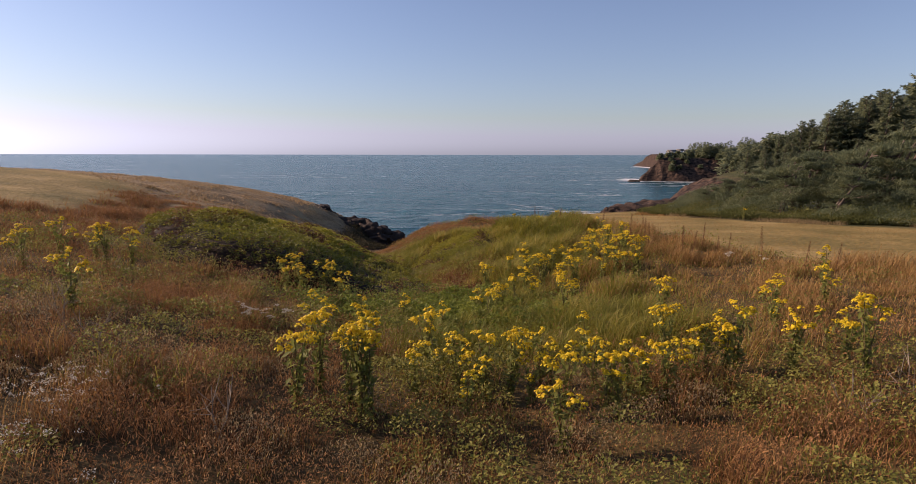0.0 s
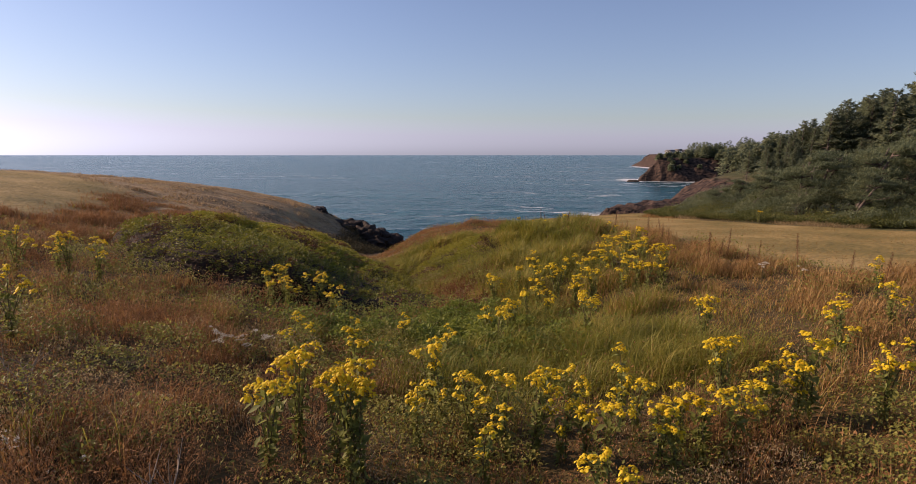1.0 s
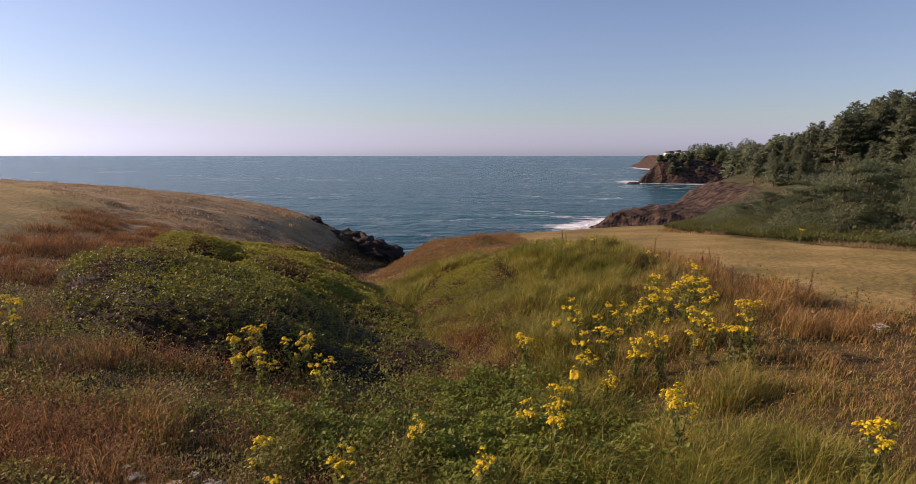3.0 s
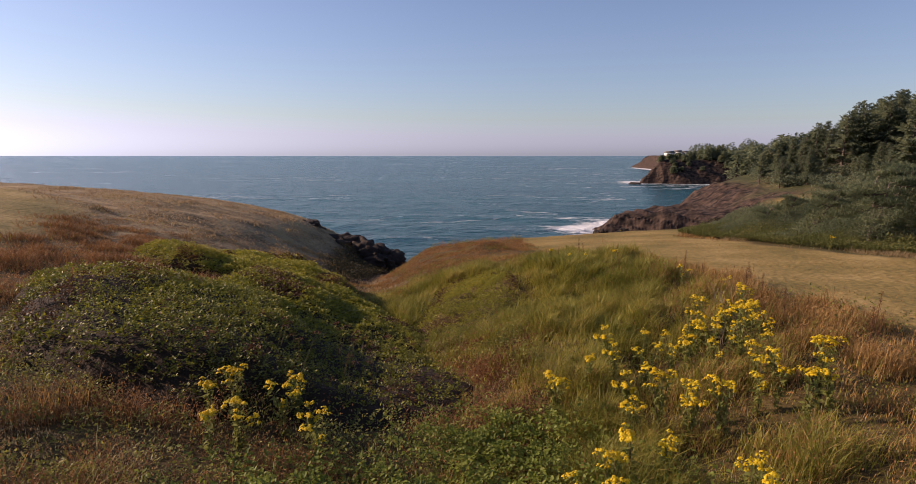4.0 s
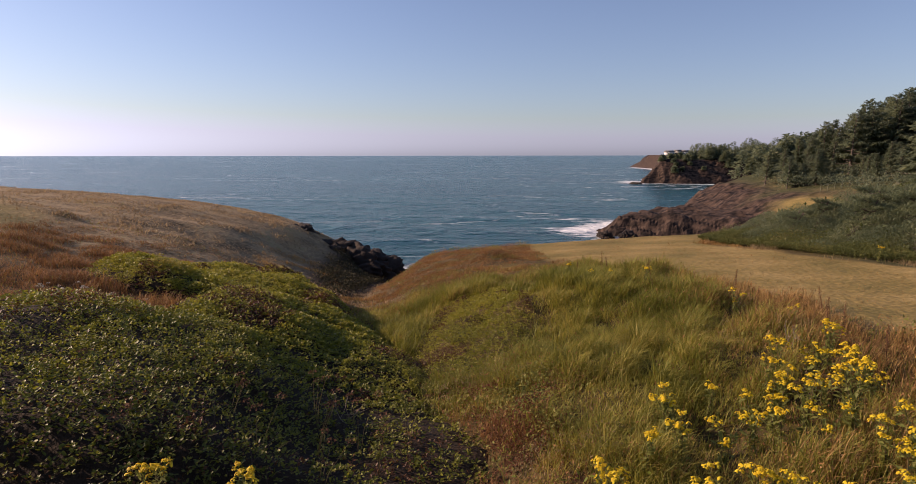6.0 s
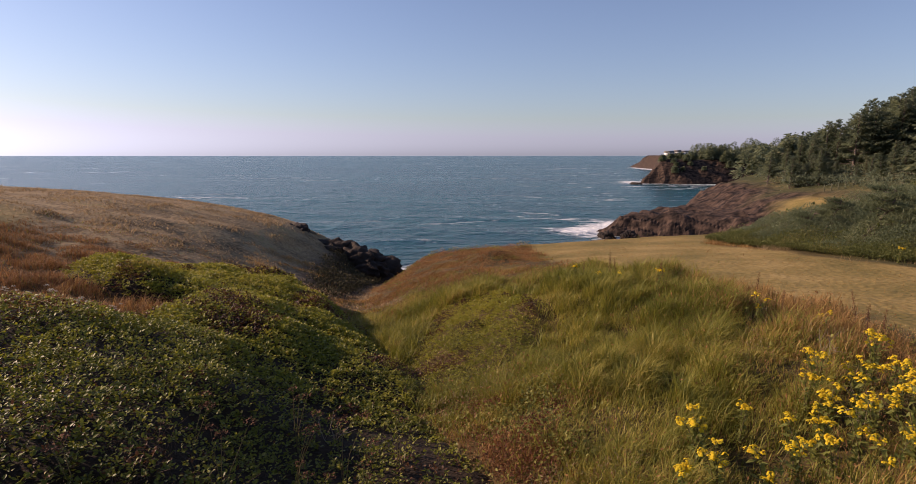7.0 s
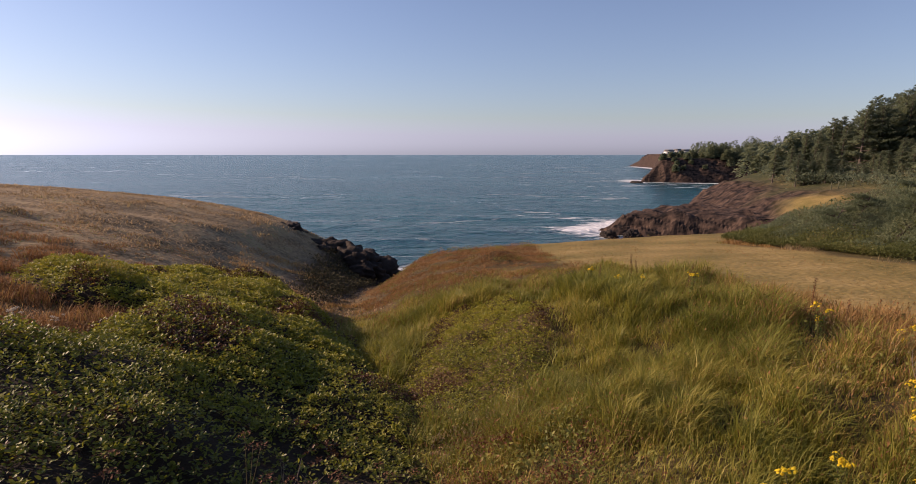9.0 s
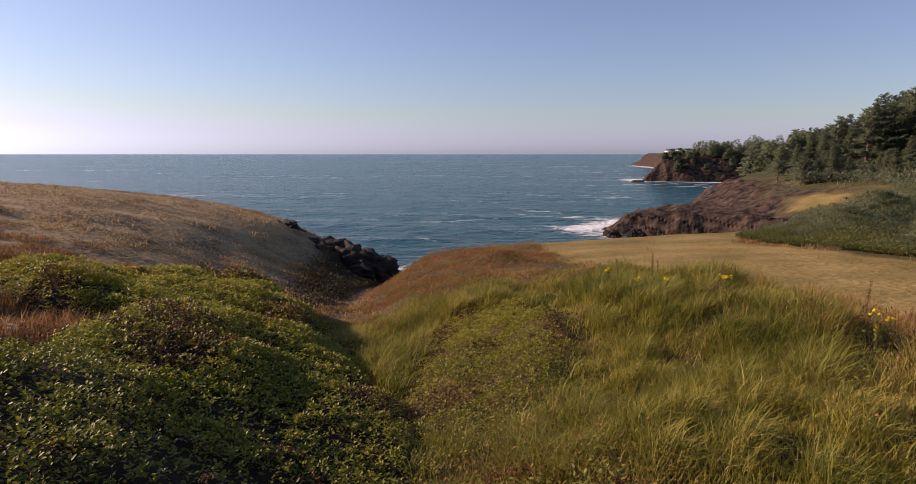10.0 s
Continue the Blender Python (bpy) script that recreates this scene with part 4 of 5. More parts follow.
def shore_thicket():
    """Dense wind-clipped thicket that climbs from the hedge towards the pines."""
    x, y = scatter(280000, 13, 36, 27, 47, lambda a, b: smooth(0.6, 1.6, -inside(LAWN, a, b)) * smooth(-0.4, 0.8, (a - 13.6) * 0.86 + (b - 43) * 0.2 + 0.3) * (shore(a, b) > 6), False)
    dome, who = mounds(x + 0.8 * fbm(x, y, 1.5, 181), y + 0.6 * fbm(x, y, 1.1, 182), 2.3, 183)
    back = np.clip(-inside(LAWN, x, y) - 0.8, 0, 12)
    tall = np.minimum(0.4 + 0.4 * back, 2.0) * (0.12 + 0.95 * dome * (0.35 + 0.85 * who))
    keep = rng.random(len(x)) < 0.12 + 0.88 * smooth(0.2, 0.7, dome) * smooth(0.05, 0.3, who)
    x, y, tall, who = x[keep], y[keep], tall[keep], who[keep]
    z = ground_height(x, y) + tall * rng.beta(3.5, 1.0, len(x)) + 0.12 * (vnoise(x, y, 0.4, 185) - 0.5)
    L = rng.uniform(0.07, 0.15, len(x))
    v, a, b, tone = leaves(np.stack([x, y, z], 1), L, L * 0.3, 0.6, np.clip(0.5 * rng.random(len(x)) + 0.45 * who, 0, 1), None, rng.normal(0.5, 0.5, len(x)))
    stuff("shore_thicket", mesh_from("shore_thicket", v, [a, b], [M_PINE], False, {"tone": tone}), "dense dark green wind-clipped thicket beside the lawn", "thicket")


shore_thicket()


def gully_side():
    """Low scrub on the steep flank above the gully mouth, its colour darkened for shade."""
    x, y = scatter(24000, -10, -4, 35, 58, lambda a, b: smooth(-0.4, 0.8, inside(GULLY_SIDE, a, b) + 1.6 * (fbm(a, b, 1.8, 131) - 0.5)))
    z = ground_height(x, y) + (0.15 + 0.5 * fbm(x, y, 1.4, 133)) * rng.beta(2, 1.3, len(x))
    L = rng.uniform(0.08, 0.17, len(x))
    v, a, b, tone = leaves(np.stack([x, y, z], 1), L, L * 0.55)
    stuff("gully_scrub", mesh_from("gully_scrub", v, [a, b], [M_GULLY_SHADE], False, {"tone": tone}), "grey-green scrub on the steep gully side, darkened for shade", "scrub")


gully_side()


# ---------- part helper ----------
def part(name, me_, parent, label=""):
    ob = new(name, me_)
    ob.parent = parent
    if label:
        tagged(ob, label)
    return ob


def tube(points, radii, sides=6):
    """Tapered tube through points; returns verts and quads."""
    pts = np.asarray(points, float)
    n = len(pts)
    ang = np.arange(sides) * 2 * np.pi / sides
    v = []
    for k in range(n):
        d = pts[min(k + 1, n - 1)] - pts[max(k - 1, 0)]
        d = d / (np.linalg.norm(d) + 1e-9)
        s = np.cross(d, (0.3, 0.9, 0.2))
        s = s / (np.linalg.norm(s) + 1e-9)
        u = np.cross(d, s)
        v.append(pts[k] + radii[k] * (np.cos(ang)[:, None] * s + np.sin(ang)[:, None] * u))
    i = np.arange(n * sides).reshape(n, sides)
    q = np.stack([i[:-1], np.roll(i[:-1], -1, 1), np.roll(i[1:], -1, 1), i[1:]], -1).reshape(-1, 4)
    return np.concatenate(v), q


def joined(pieces):
    """Several (verts, faces) into one pair."""
    vs, fs, off = [], [], 0
    for v, f in pieces:
        vs.append(v)
        fs.append(np.asarray(f) + off)
        off += len(v)
    return np.concatenate(vs), np.concatenate(fs)


# ---------- ragwort ----------
def ragwort(height, heads, seed, label):
    r = np.random.default_rng(seed)
    root = tagged(new("ragwort"), label, "wildflower", "ragwort on the slope")
    stems, leaf_pos, tops = [], [], []
    for k in range(heads):
        a = r.uniform(0, 6.28)
        out = r.uniform(0.02, 0.24) * height
        hh = height * r.uniform(0.62, 1.05)
        tip = np.array([math.cos(a) * out, math.sin(a) * out, hh])
        p = [np.array([0, 0, 0.0]) + 0.03 * r.normal(size=3) * (1, 1, 0), np.array([tip[0] * 0.25, tip[1] * 0.25, hh * 0.5]), np.array([tip[0] * 0.7, tip[1] * 0.7, hh * 0.85]), tip]
        stems.append(tube(p, (0.007, 0.006, 0.005, 0.004), 4))
        for t in np.linspace(0.15, 0.92, 10):
            leaf_pos.append(np.array([tip[0] * t * t, tip[1] * t * t, hh * t]))
        tops.append(tip)
    for v, f in stems:
        part("stem", mesh_from("ragwort_stem", v, [f], [M_STEM], True), root)
    lp = np.repeat(np.array(leaf_pos), 3, 0) + r.normal(0, 0.02, (len(leaf_pos) * 3, 3))
    L = r.uniform(0.06, 0.14, len(lp))
    v, a, b, tone = leaves(lp, L, L * 0.45)
    part("foliage", mesh_from("ragwort_foliage", v, [a, b], [M_RAGLEAF], False, {"tone": tone}), root)
    for tip in tops:
        lumps = int(r.integers(5, 9))
        la, lr = r.uniform(0, 6.28, lumps), 0.095 * np.sqrt(r.random(lumps))
        mid = np.stack([tip[0] + lr * np.cos(la), tip[1] + lr * np.sin(la), tip[2] + 0.03 - 3.2 * lr ** 2 + r.normal(0, 0.03, lumps)], 1)
        rad = 0.04
        n = lumps * 11
        ang, rr = r.uniform(0, 6.28, n), rad * np.sqrt(r.random(n))
        own = np.repeat(mid, 11, 0)
        c = own + np.stack([rr * np.cos(ang), rr * np.sin(ang), 0.022 * (1 - (rr / rad) ** 2) + r.normal(0, 0.005, n)], 1)
        size = r.uniform(0.010, 0.017, n)
        lean = (c[:, :2] - own[:, :2]) / rad * 0.7 + r.normal(0, 0.3, (n, 2))
        star = np.arange(6) * math.pi / 3
        ring = np.stack([np.cos(star), np.sin(star)], 1)[None] * size[:, None, None]
        rim = np.concatenate([c[:, None, :2] + ring, c[:, None, 2:3] - 0.003 - (ring * lean[:, None]).sum(2, keepdims=True)], 2)
        hub = c[:, None, :] + np.array([0, 0, 0.006])
        v = np.concatenate([hub, rim], 1).reshape(-1, 3)
        k = np.arange(n)[:, None, None] * 7
        tri = np.stack([np.zeros(6, int), 1 + np.arange(6), 1 + (np.arange(6) + 1) % 6], 1)[None] + k
        # branchlets from the stem's tip to each lump, and pedicels on to each floret
        fork, knots = len(v), len(v) + 2 + np.arange(lumps)
        base = np.array([[tip[0] - 0.003, tip[1], tip[2] - 0.06], [tip[0] + 0.003, tip[1], tip[2] - 0.06]])
        v = np.concatenate([v, base, mid - (0, 0, 0.025), mid - (0.003, 0, 0.026)])
        branch = np.stack([np.full(lumps, fork), np.full(lumps, fork + 1), knots], 1)
        own_knot = np.repeat(knots, 11)
        pedicel = np.stack([own_knot, own_knot + lumps, np.arange(n) * 7], 1)
        faces = np.concatenate([tri.reshape(-1, 3), branch, pedicel])
        part("flower_head", mesh_from("ragwort_head", v, [faces], [M_YELLOW, M_RAGLEAF], False, {"tone": np.concatenate([np.repeat(r.random(n), 7), np.full(len(v) - 7 * n, 0.5)])},
                                      np.concatenate([np.zeros(n * 6, int), np.ones(lumps + n, int)])), root)
    return root


RAG_LABEL = "tall ragwort with flat clusters of yellow flowers"
rag_kinds = [ragwort(0.95, 5, 1, RAG_LABEL), ragwort(0.88, 4, 2, RAG_LABEL), ragwort(0.85, 3, 3, RAG_LABEL), ragwort(1.0, 6, 4, RAG_LABEL), ragwort(0.8, 3, 5, RAG_LABEL)]
rag_used = set()


def set_ragwort(spots, scale=1.0, kinds=(0, 1, 2, 3, 4), label=""):
    for px, py in spots:
        k = random.choice(kinds)
        m = pose(px, py, float(ground_height(px, py)) - 0.03, random.uniform(-6, 6), random.uniform(-6, 6), random.uniform(0, 360))
        s = scale * random.uniform(0.85, 1.12)
        if k in rag_used:
            ob = copy_thing(rag_kinds[k], m)
        else:
            ob = rag_kinds[k]
            ob.matrix_basis = m
            rag_used.add(k)
        ob.scale = (s, s, s)
        if label:
            tagged(ob, label)


FRONT_DRIFT = [(-0.5, 9.1), (-0.6, 8.3), (-0.3, 8.8), (0.0, 8.3), (0.4, 8.1), (0.1, 7.5), (0.7, 8.0), (1.0, 7.9), (1.2, 8.6), (1.3, 7.9), (1.3, 7.4), (1.2, 6.4), (1.9, 8.9), (1.9, 8.3), (1.9, 7.4), (2.0, 7.2), (2.3, 7.9), (2.4, 7.6), (2.7, 7.6), (3.0, 8.4), (3.3, 8.2), (3.5, 8.3), (3.8, 8.3), (4.0, 8.4), (4.6, 8.0), (5.3, 8.4), (5.2, 7.9), (5.1, 7.3)]
MID_DRIFT = [(-2.9, 11.4), (-1.2, 12.7), (5.5, 10.3), (5.1, 9.5), (8.2, 13.4), (6.9, 11.2), (3.8, 11.0), (2.2, 12.2), (0.5, 13.4), (1.0, 13.9), (0.6, 12.4), (0.8, 13.1), (-0.3, 11.6), (-1.9, 11.2), (-2.6, 10.2), (-1.6, 9.8), (2.5, 13.5)]
BANK_DRIFT = [(1.4, 17.3), (2.1, 18.2), (2.5, 17.4), (3.2, 18.0), (4.0, 19.3), (3.9, 18.6), (4.2, 18.5), (3.8, 17.3), (4.3, 17.5), (4.2, 16.7), (4.4, 16.5), (4.1, 15.9), (4.2, 15.3), (4.6, 15.7), (4.7, 15.5), (3.8, 15.9), (2.0, 17.5), (1.9, 16.2), (1.8, 15.6), (2.2, 15.7), (2.7, 16.0), (2.6, 15.5), (3.0, 15.3), (0.8, 16.6), (1.7, 14.2), (1.4, 14.3), (5.4, 19.9), (4.9, 19.5), (3.4, 17.6), (3.6, 18.3), (3.9, 17.9), (4.5, 18.0), (4.7, 18.8), (4.4, 19.6), (5.1, 18.4), (5.3, 19.2)]
SHRUB_DRIFT = [(-4.3, 15.9), (-4.6, 15.6), (-3.6, 15.8), (-3.5, 16.4), (-3.0, 15.4), (-2.8, 14.9), (-3.9, 14.8), (-4.2, 14.6)]
EDGE_DRIFT = [(3.0, 19.1), (2.7, 29.2), (3.2, 28.7), (3.7, 28.1), (4.2, 26.2), (5.5, 23.6), (6.2, 22.4), (15.6, 33.2)]
LEFT_DRIFT = [(-9.0, 14.9), (-8.6, 14.6), (-8.2, 15.0), (-9.4, 14.1), (-6.6, 10.1), (-9.6, 13.2)]
set_ragwort([(-1.85, 7.7), (-1.25, 7.4), (-1.45, 7.7), (-1.1, 7.3), (-2.05, 7.3)], 1.18, (0, 3))
set_ragwort(FRONT_DRIFT)
set_ragwort(MID_DRIFT, 0.95)
set_ragwort(BANK_DRIFT)
set_ragwort(SHRUB_DRIFT, 0.95)
set_ragwort(EDGE_DRIFT, 0.75, (2, 4))
set_ragwort(LEFT_DRIFT, 1.1, (0, 3))


# ---------- trees ----------
def sprays(pos, way, length, width, droop, r):
    """Flat needle sprays along limbs: a kinked strip of four points and a tip."""
    n = len(pos)
    side = np.stack([-way[:, 1], way[:, 0], r.normal(0, 0.35, n)], 1)
    side /= np.linalg.norm(side, axis=1)[:, None] + 1e-9
    L, W = length[:, None], width[:, None]
    mid = pos + way * L * 0.5 + np.array([0, 0, 0.06]) * L
    tip = pos + way * L - np.array([0, 0, 1.0]) * L * droop[:, None]
    v = np.stack([pos, mid + side * W / 2, tip, mid - side * W / 2], 1).reshape(-1, 3)
    k = np.arange(n)[:, None] * 4
    return v, k + np.array([[0, 1, 2]]), k + np.array([[0, 2, 3]]), np.repeat(r.random(n), 4)


def spruce_parts(height, seed, dense=1.0, bare=0.3, side_wind=0.35):
    """Trunk, limbs and needle sprays of a wind-shaped spruce standing at the origin."""
    r = np.random.default_rng(seed)
    lean = side_wind * 0.16 * height
    zz = np.linspace(0, 1, 8)
    trunk_line = np.stack([lean * zz ** 2 + 0.1 * np.sin(zz * 5 + seed), 0.12 * np.sin(zz * 4 + 2 * seed), zz * height], 1)
    trunk = tube(trunk_line, 0.02 * height * (1.02 - zz) + 0.01, 8)
    limbs, P, W, LN = [], [], [], []
    count = int(52 * dense)
    for k in range(count):
        t = (k + r.random()) / count
        t = 0.07 + 0.92 * t
        a = k * 2.4 + r.normal(0, 0.35)
        reach = height * (0.30 * (1 - t) ** 0.6 + 0.04) * r.uniform(0.5, 1.3)
        reach *= 1 + side_wind * math.cos(a)
        base = np.array([np.interp(t, zz, trunk_line[:, 0]), np.interp(t, zz, trunk_line[:, 1]), t * height])
        d = np.array([math.cos(a) + 0.3 * side_wind, math.sin(a), -0.08 + 0.5 * t])
        d /= np.linalg.norm(d)
        end = base + d * reach + np.array([0, 0, 0.10 * reach * r.normal()])
        limbs.append(tube([base, (base + end) / 2 + np.array([0, 0, -0.05 * reach]), end], (0.006 * height * (1.1 - t), 0.004 * height * (1.1 - t), 0.01), 4))
        if t < bare * r.uniform(0.4, 1.3):
            continue
        # flat fronds: side sprays that shorten towards the limb's end, and a tuft on the tip
        m = int(19 * dense * (0.6 + reach / (0.16 * height)))
        u = r.uniform(0.12, 1.0, m)
        pos = base + (end - base) * u[:, None] + r.normal(0, 0.05 + 0.03 * reach, (m, 3)) * np.array([1, 1, 0.7])
        fan = a + r.choice((-1, 1), m) * r.uniform(0.35, 1.05, m)
        P.append(pos)
        W.append(np.stack([np.cos(fan), np.sin(fan), r.normal(-0.02, 0.16, m)], 1))
        LN.append((0.2 + 0.42 * reach * (1.08 - u)) * r.uniform(0.6, 1.1, m))
    P, W, LN = np.concatenate(P), np.concatenate(W), np.concatenate(LN)
    W /= np.linalg.norm(W, axis=1)[:, None]
    crown = sprays(P, W, LN, np.minimum(LN * r.uniform(0.2, 0.36, len(LN)), 0.26), r.uniform(0.05, 0.4, len(LN)), r)
    return trunk, joined(limbs), crown


def tree(name, parts3, mat, label, group):
    root = tagged(new(name), label, "tree", group)
    trunk, limbs, crown = parts3
    v, f = joined((trunk, limbs))
    part("trunk", mesh_from(name + "_trunk", v, [f], [M_WOODY], True), root)
    part("crown", mesh_from(name + "_crown", crown[0], [crown[1], crown[2]], [mat], False, {"tone": crown[3]}), root)
    return root


def plant_trees(kinds, spots):
    used = set()
    for n, (px, py, s) in enumerate(spots):
        k = n % len(kinds)
        m = pose(px, py, float(ground_height(px, py)) - 0.15, random.uniform(-3, 3), random.uniform(-3, 3), random.uniform(-40, 40))
        if k in used:
            ob = copy_thing(kinds[k], m)
        else:
            ob = kinds[k]
            ob.matrix_basis = m
            used.add(k)
        ob.scale = (s * random.uniform(0.9, 1.1), s * random.uniform(0.9, 1.1), s)


SPRUCE = "dark green wind-shaped spruce with bare lower limbs"
spruces = [tree("spruce_tree", spruce_parts(12, 11, 1.5, 0.30), M_HAZED_NEEDLE, SPRUCE, "spruces on the slope"),
           tree("spruce_tree", spruce_parts(13, 12, 1.6, 0.42), M_HAZED_NEEDLE, SPRUCE, "spruces on the slope"),
           tree("spruce_tree", spruce_parts(11, 13, 1.4, 0.25, 0.5), M_HAZED_NEEDLE, SPRUCE, "spruces on the slope"),
           tree("spruce_tree", spruce_parts(12, 14, 1.7, 0.15, 0.2), M_HAZED_NEEDLE, SPRUCE, "spruces on the slope")]
spots = []
tr = random.Random(5)
while len(spots) < 62:
    px, py = tr.uniform(57, 98), tr.uniform(104, 152)
    ratio = px / (py - 14.4)
    if ratio < 0.55 or py < 140 - (px - 58) * 0.75 or ratio > 0.95:
        continue
    spots.append((px, py, min(1.1, 0.52 + (ratio - 0.54) * 3.2) * tr.uniform(0.85, 1.1)))
for k in range(34):                                             # young trees along the foot of the wood
    px = tr.uniform(60, 84)
    spots.append((px, 136 - (px - 58) * 0.75 - tr.uniform(0, 17), tr.uniform(0.26, 0.55)))
spots += [(76, 101, 1.35), (79, 97, 1.45), (82, 103, 1.5), (73, 106, 1.2), (86, 99, 1.5), (80, 109, 1.35), (84, 92, 1.3), (90, 106, 1.5), (71, 99, 0.8), (88, 112, 1.4)]
plant_trees(spruces, spots)


# low shore pines behind the hedge
def pine_parts(height, spread, seed):
    """A low, leaning shore pine: forked trunk, flat wind-combed pads of needle tufts."""
    r = np.random.default_rng(seed)
    pieces, limb_pieces, P = [], [], []
    for k in range(2):
        a = r.uniform(-0.6, 0.9)
        top = np.array([math.cos(a) * height * 0.35, math.sin(a) * height * 0.3 * (1 if k else -1), height * r.uniform(0.75, 0.95)])
        zz = np.linspace(0, 1, 6)
        line = np.stack([top[0] * zz ** 1.4 + 0.08 * np.sin(7 * zz + seed), top[1] * zz + 0.08 * np.cos(6 * zz + k), top[2] * zz], 1)
        pieces.append(tube(line, 0.035 * height * (1.0 - 0.75 * zz), 7))
        for j in range(11):
            t = r.uniform(0.25, 1.0)
            base = np.array([np.interp(t, zz, line[:, i]) for i in range(3)])
            b = r.uniform(0, 6.28)
            reach = spread * r.uniform(0.35, 1.0) * (1.15 - 0.5 * t)
            end = base + np.array([math.cos(b) * reach + 0.25 * reach, math.sin(b) * reach, reach * r.uniform(0.0, 0.4)])
            limb_pieces.append(tube([base, (base + end) / 2 + np.array([0, 0, -0.06 * reach]), end], (0.012 * height, 0.008 * height, 0.008), 5))
            m = 120
            q = r.normal(0, 1, (m, 3)) * np.array([0.36, 0.36, 0.085]) * reach * 0.85
            P.append(end - (end - base) * 0.25 + q)
    P = np.concatenate(P)
    n = len(P)
    k4 = 3
    P4 = np.repeat(P, k4, 0)
    yaw = r.uniform(0, 6.28, n * k4)
    pit = r.uniform(0.1, 1.3, n * k4)
    W = np.stack([np.cos(yaw) * np.cos(pit), np.sin(yaw) * np.cos(pit), np.sin(pit)], 1)
    L = r.uniform(0.14, 0.30, n * k4)
    v, a1, a2, tone = sprays(P4, W, L, L * 0.15, np.full(n * k4, 0.05), r)
    tone = np.clip(np.repeat(r.random(n), k4 * 4) * 0.8 + tone * 0.2, 0, 1)
    return joined(pieces), joined(limb_pieces), (v, a1, a2, tone)


PINE = "low wind-bent shore pine with dark trunks behind the hedge"
pines = [tree("shore_pine", pine_parts(4.2, 1.9, 21), M_PINE, PINE, "shore pines by the lawn"),
         tree("shore_pine", pine_parts(4.6, 2.1, 22), M_PINE, PINE, "shore pines by the lawn"),
         tree("shore_pine", pine_parts(3.8, 2.2, 23), M_PINE, PINE, "shore pines by the lawn")]
plant_trees(pines, [(17.4, 38.0, 0.7), (18.9, 35.4, 0.84), (19.6, 40.4, 0.86), (20.4, 37.4, 0.98), (21.4, 34.4, 1.04), (23.0, 37.4, 1.16), (22.4, 40.0, 1.05), (24.2, 35.2, 1.2), (24.6, 32.6, 1.15), (26.2, 37.0, 1.3), (28.2, 33.4, 1.42),
                    (29.6, 38.0, 1.5), (18.2, 42.0, 0.62), (21.6, 42.0, 0.82), (26.6, 29.6, 1.1), (31.0, 34.0, 1.6), (16.2, 41.0, 0.5), (33.0, 40.0, 1.6), (25.4, 43.0, 1.0), (30.0, 44.0, 1.2), (23.0, 30.6, 0.9), (19.6, 31.8, 0.7)])


# woods on the far headlands
def far_woods():
    r = random.Random(9)
    V, A, B, T, off = [], [], [], [], 0
    for k in range(420):
        if k >= 240:
            px, py, h = r.uniform(96, 168), r.uniform(294, 335), r.uniform(1.4, 4.0)
        elif k < 70:
            px, py, h = r.uniform(120, 158), r.uniform(294, 330), r.uniform(4, 8.5)
        elif k < 150:
            px, py, h = r.uniform(126, 205), r.uniform(215, 340), r.uniform(7, 12)
        else:
            px = r.uniform(68, 130)
            py, h = 152 + (px - 70) * 0.8 + r.uniform(-4, 14), r.uniform(4.5, 8)
        if float(shore(np.array([px]), np.array([py]))[0]) < 4:
            continue
        rr = np.random.default_rng(k)
        m = 420
        t = rr.beta(1.1, 1.4, m)
        a = rr.uniform(0, 6.28, m)
        rad = h * (0.36 * (1 - t) ** 0.7 + 0.04) * np.sqrt(rr.random(m))
        pos = np.stack([px + rad * np.cos(a), py + rad * np.sin(a), float(ground_height(px, py)) + h * (0.08 + 0.9 * t)], 1)
        W = np.stack([np.cos(a), np.sin(a), rr.normal(0.1, 0.3, m)], 1)
        L = rr.uniform(0.5, 1.2, m)
        v, q1, q2, tone = sprays(pos, W, L, L * 0.6, rr.uniform(0, 0.4, m), rr)
        V.append(v), A.append(q1 + off), B.append(q2 + off), T.append(tone)
        off += len(v)
    stuff("far_woods", mesh_from("far_woods", np.concatenate(V), [np.concatenate(A), np.concatenate(B)], [M_HAZED_NEEDLE], False, {"tone": np.concatenate(T)}), "dark conifer woods on the far headlands", "woods")


far_woods()


# ---------- rocks at the gully mouth and off the point ----------
M_ROCK = material("dark_sea_rock", [(0.0, (0.012, 0.009, 0.007)), (0.5, (0.03, 0.022, 0.017)), (1.0, (0.07, 0.052, 0.038))], 0.7, 0.9, attr="", fine=0.4, bump=0.2, bump_scale=3)


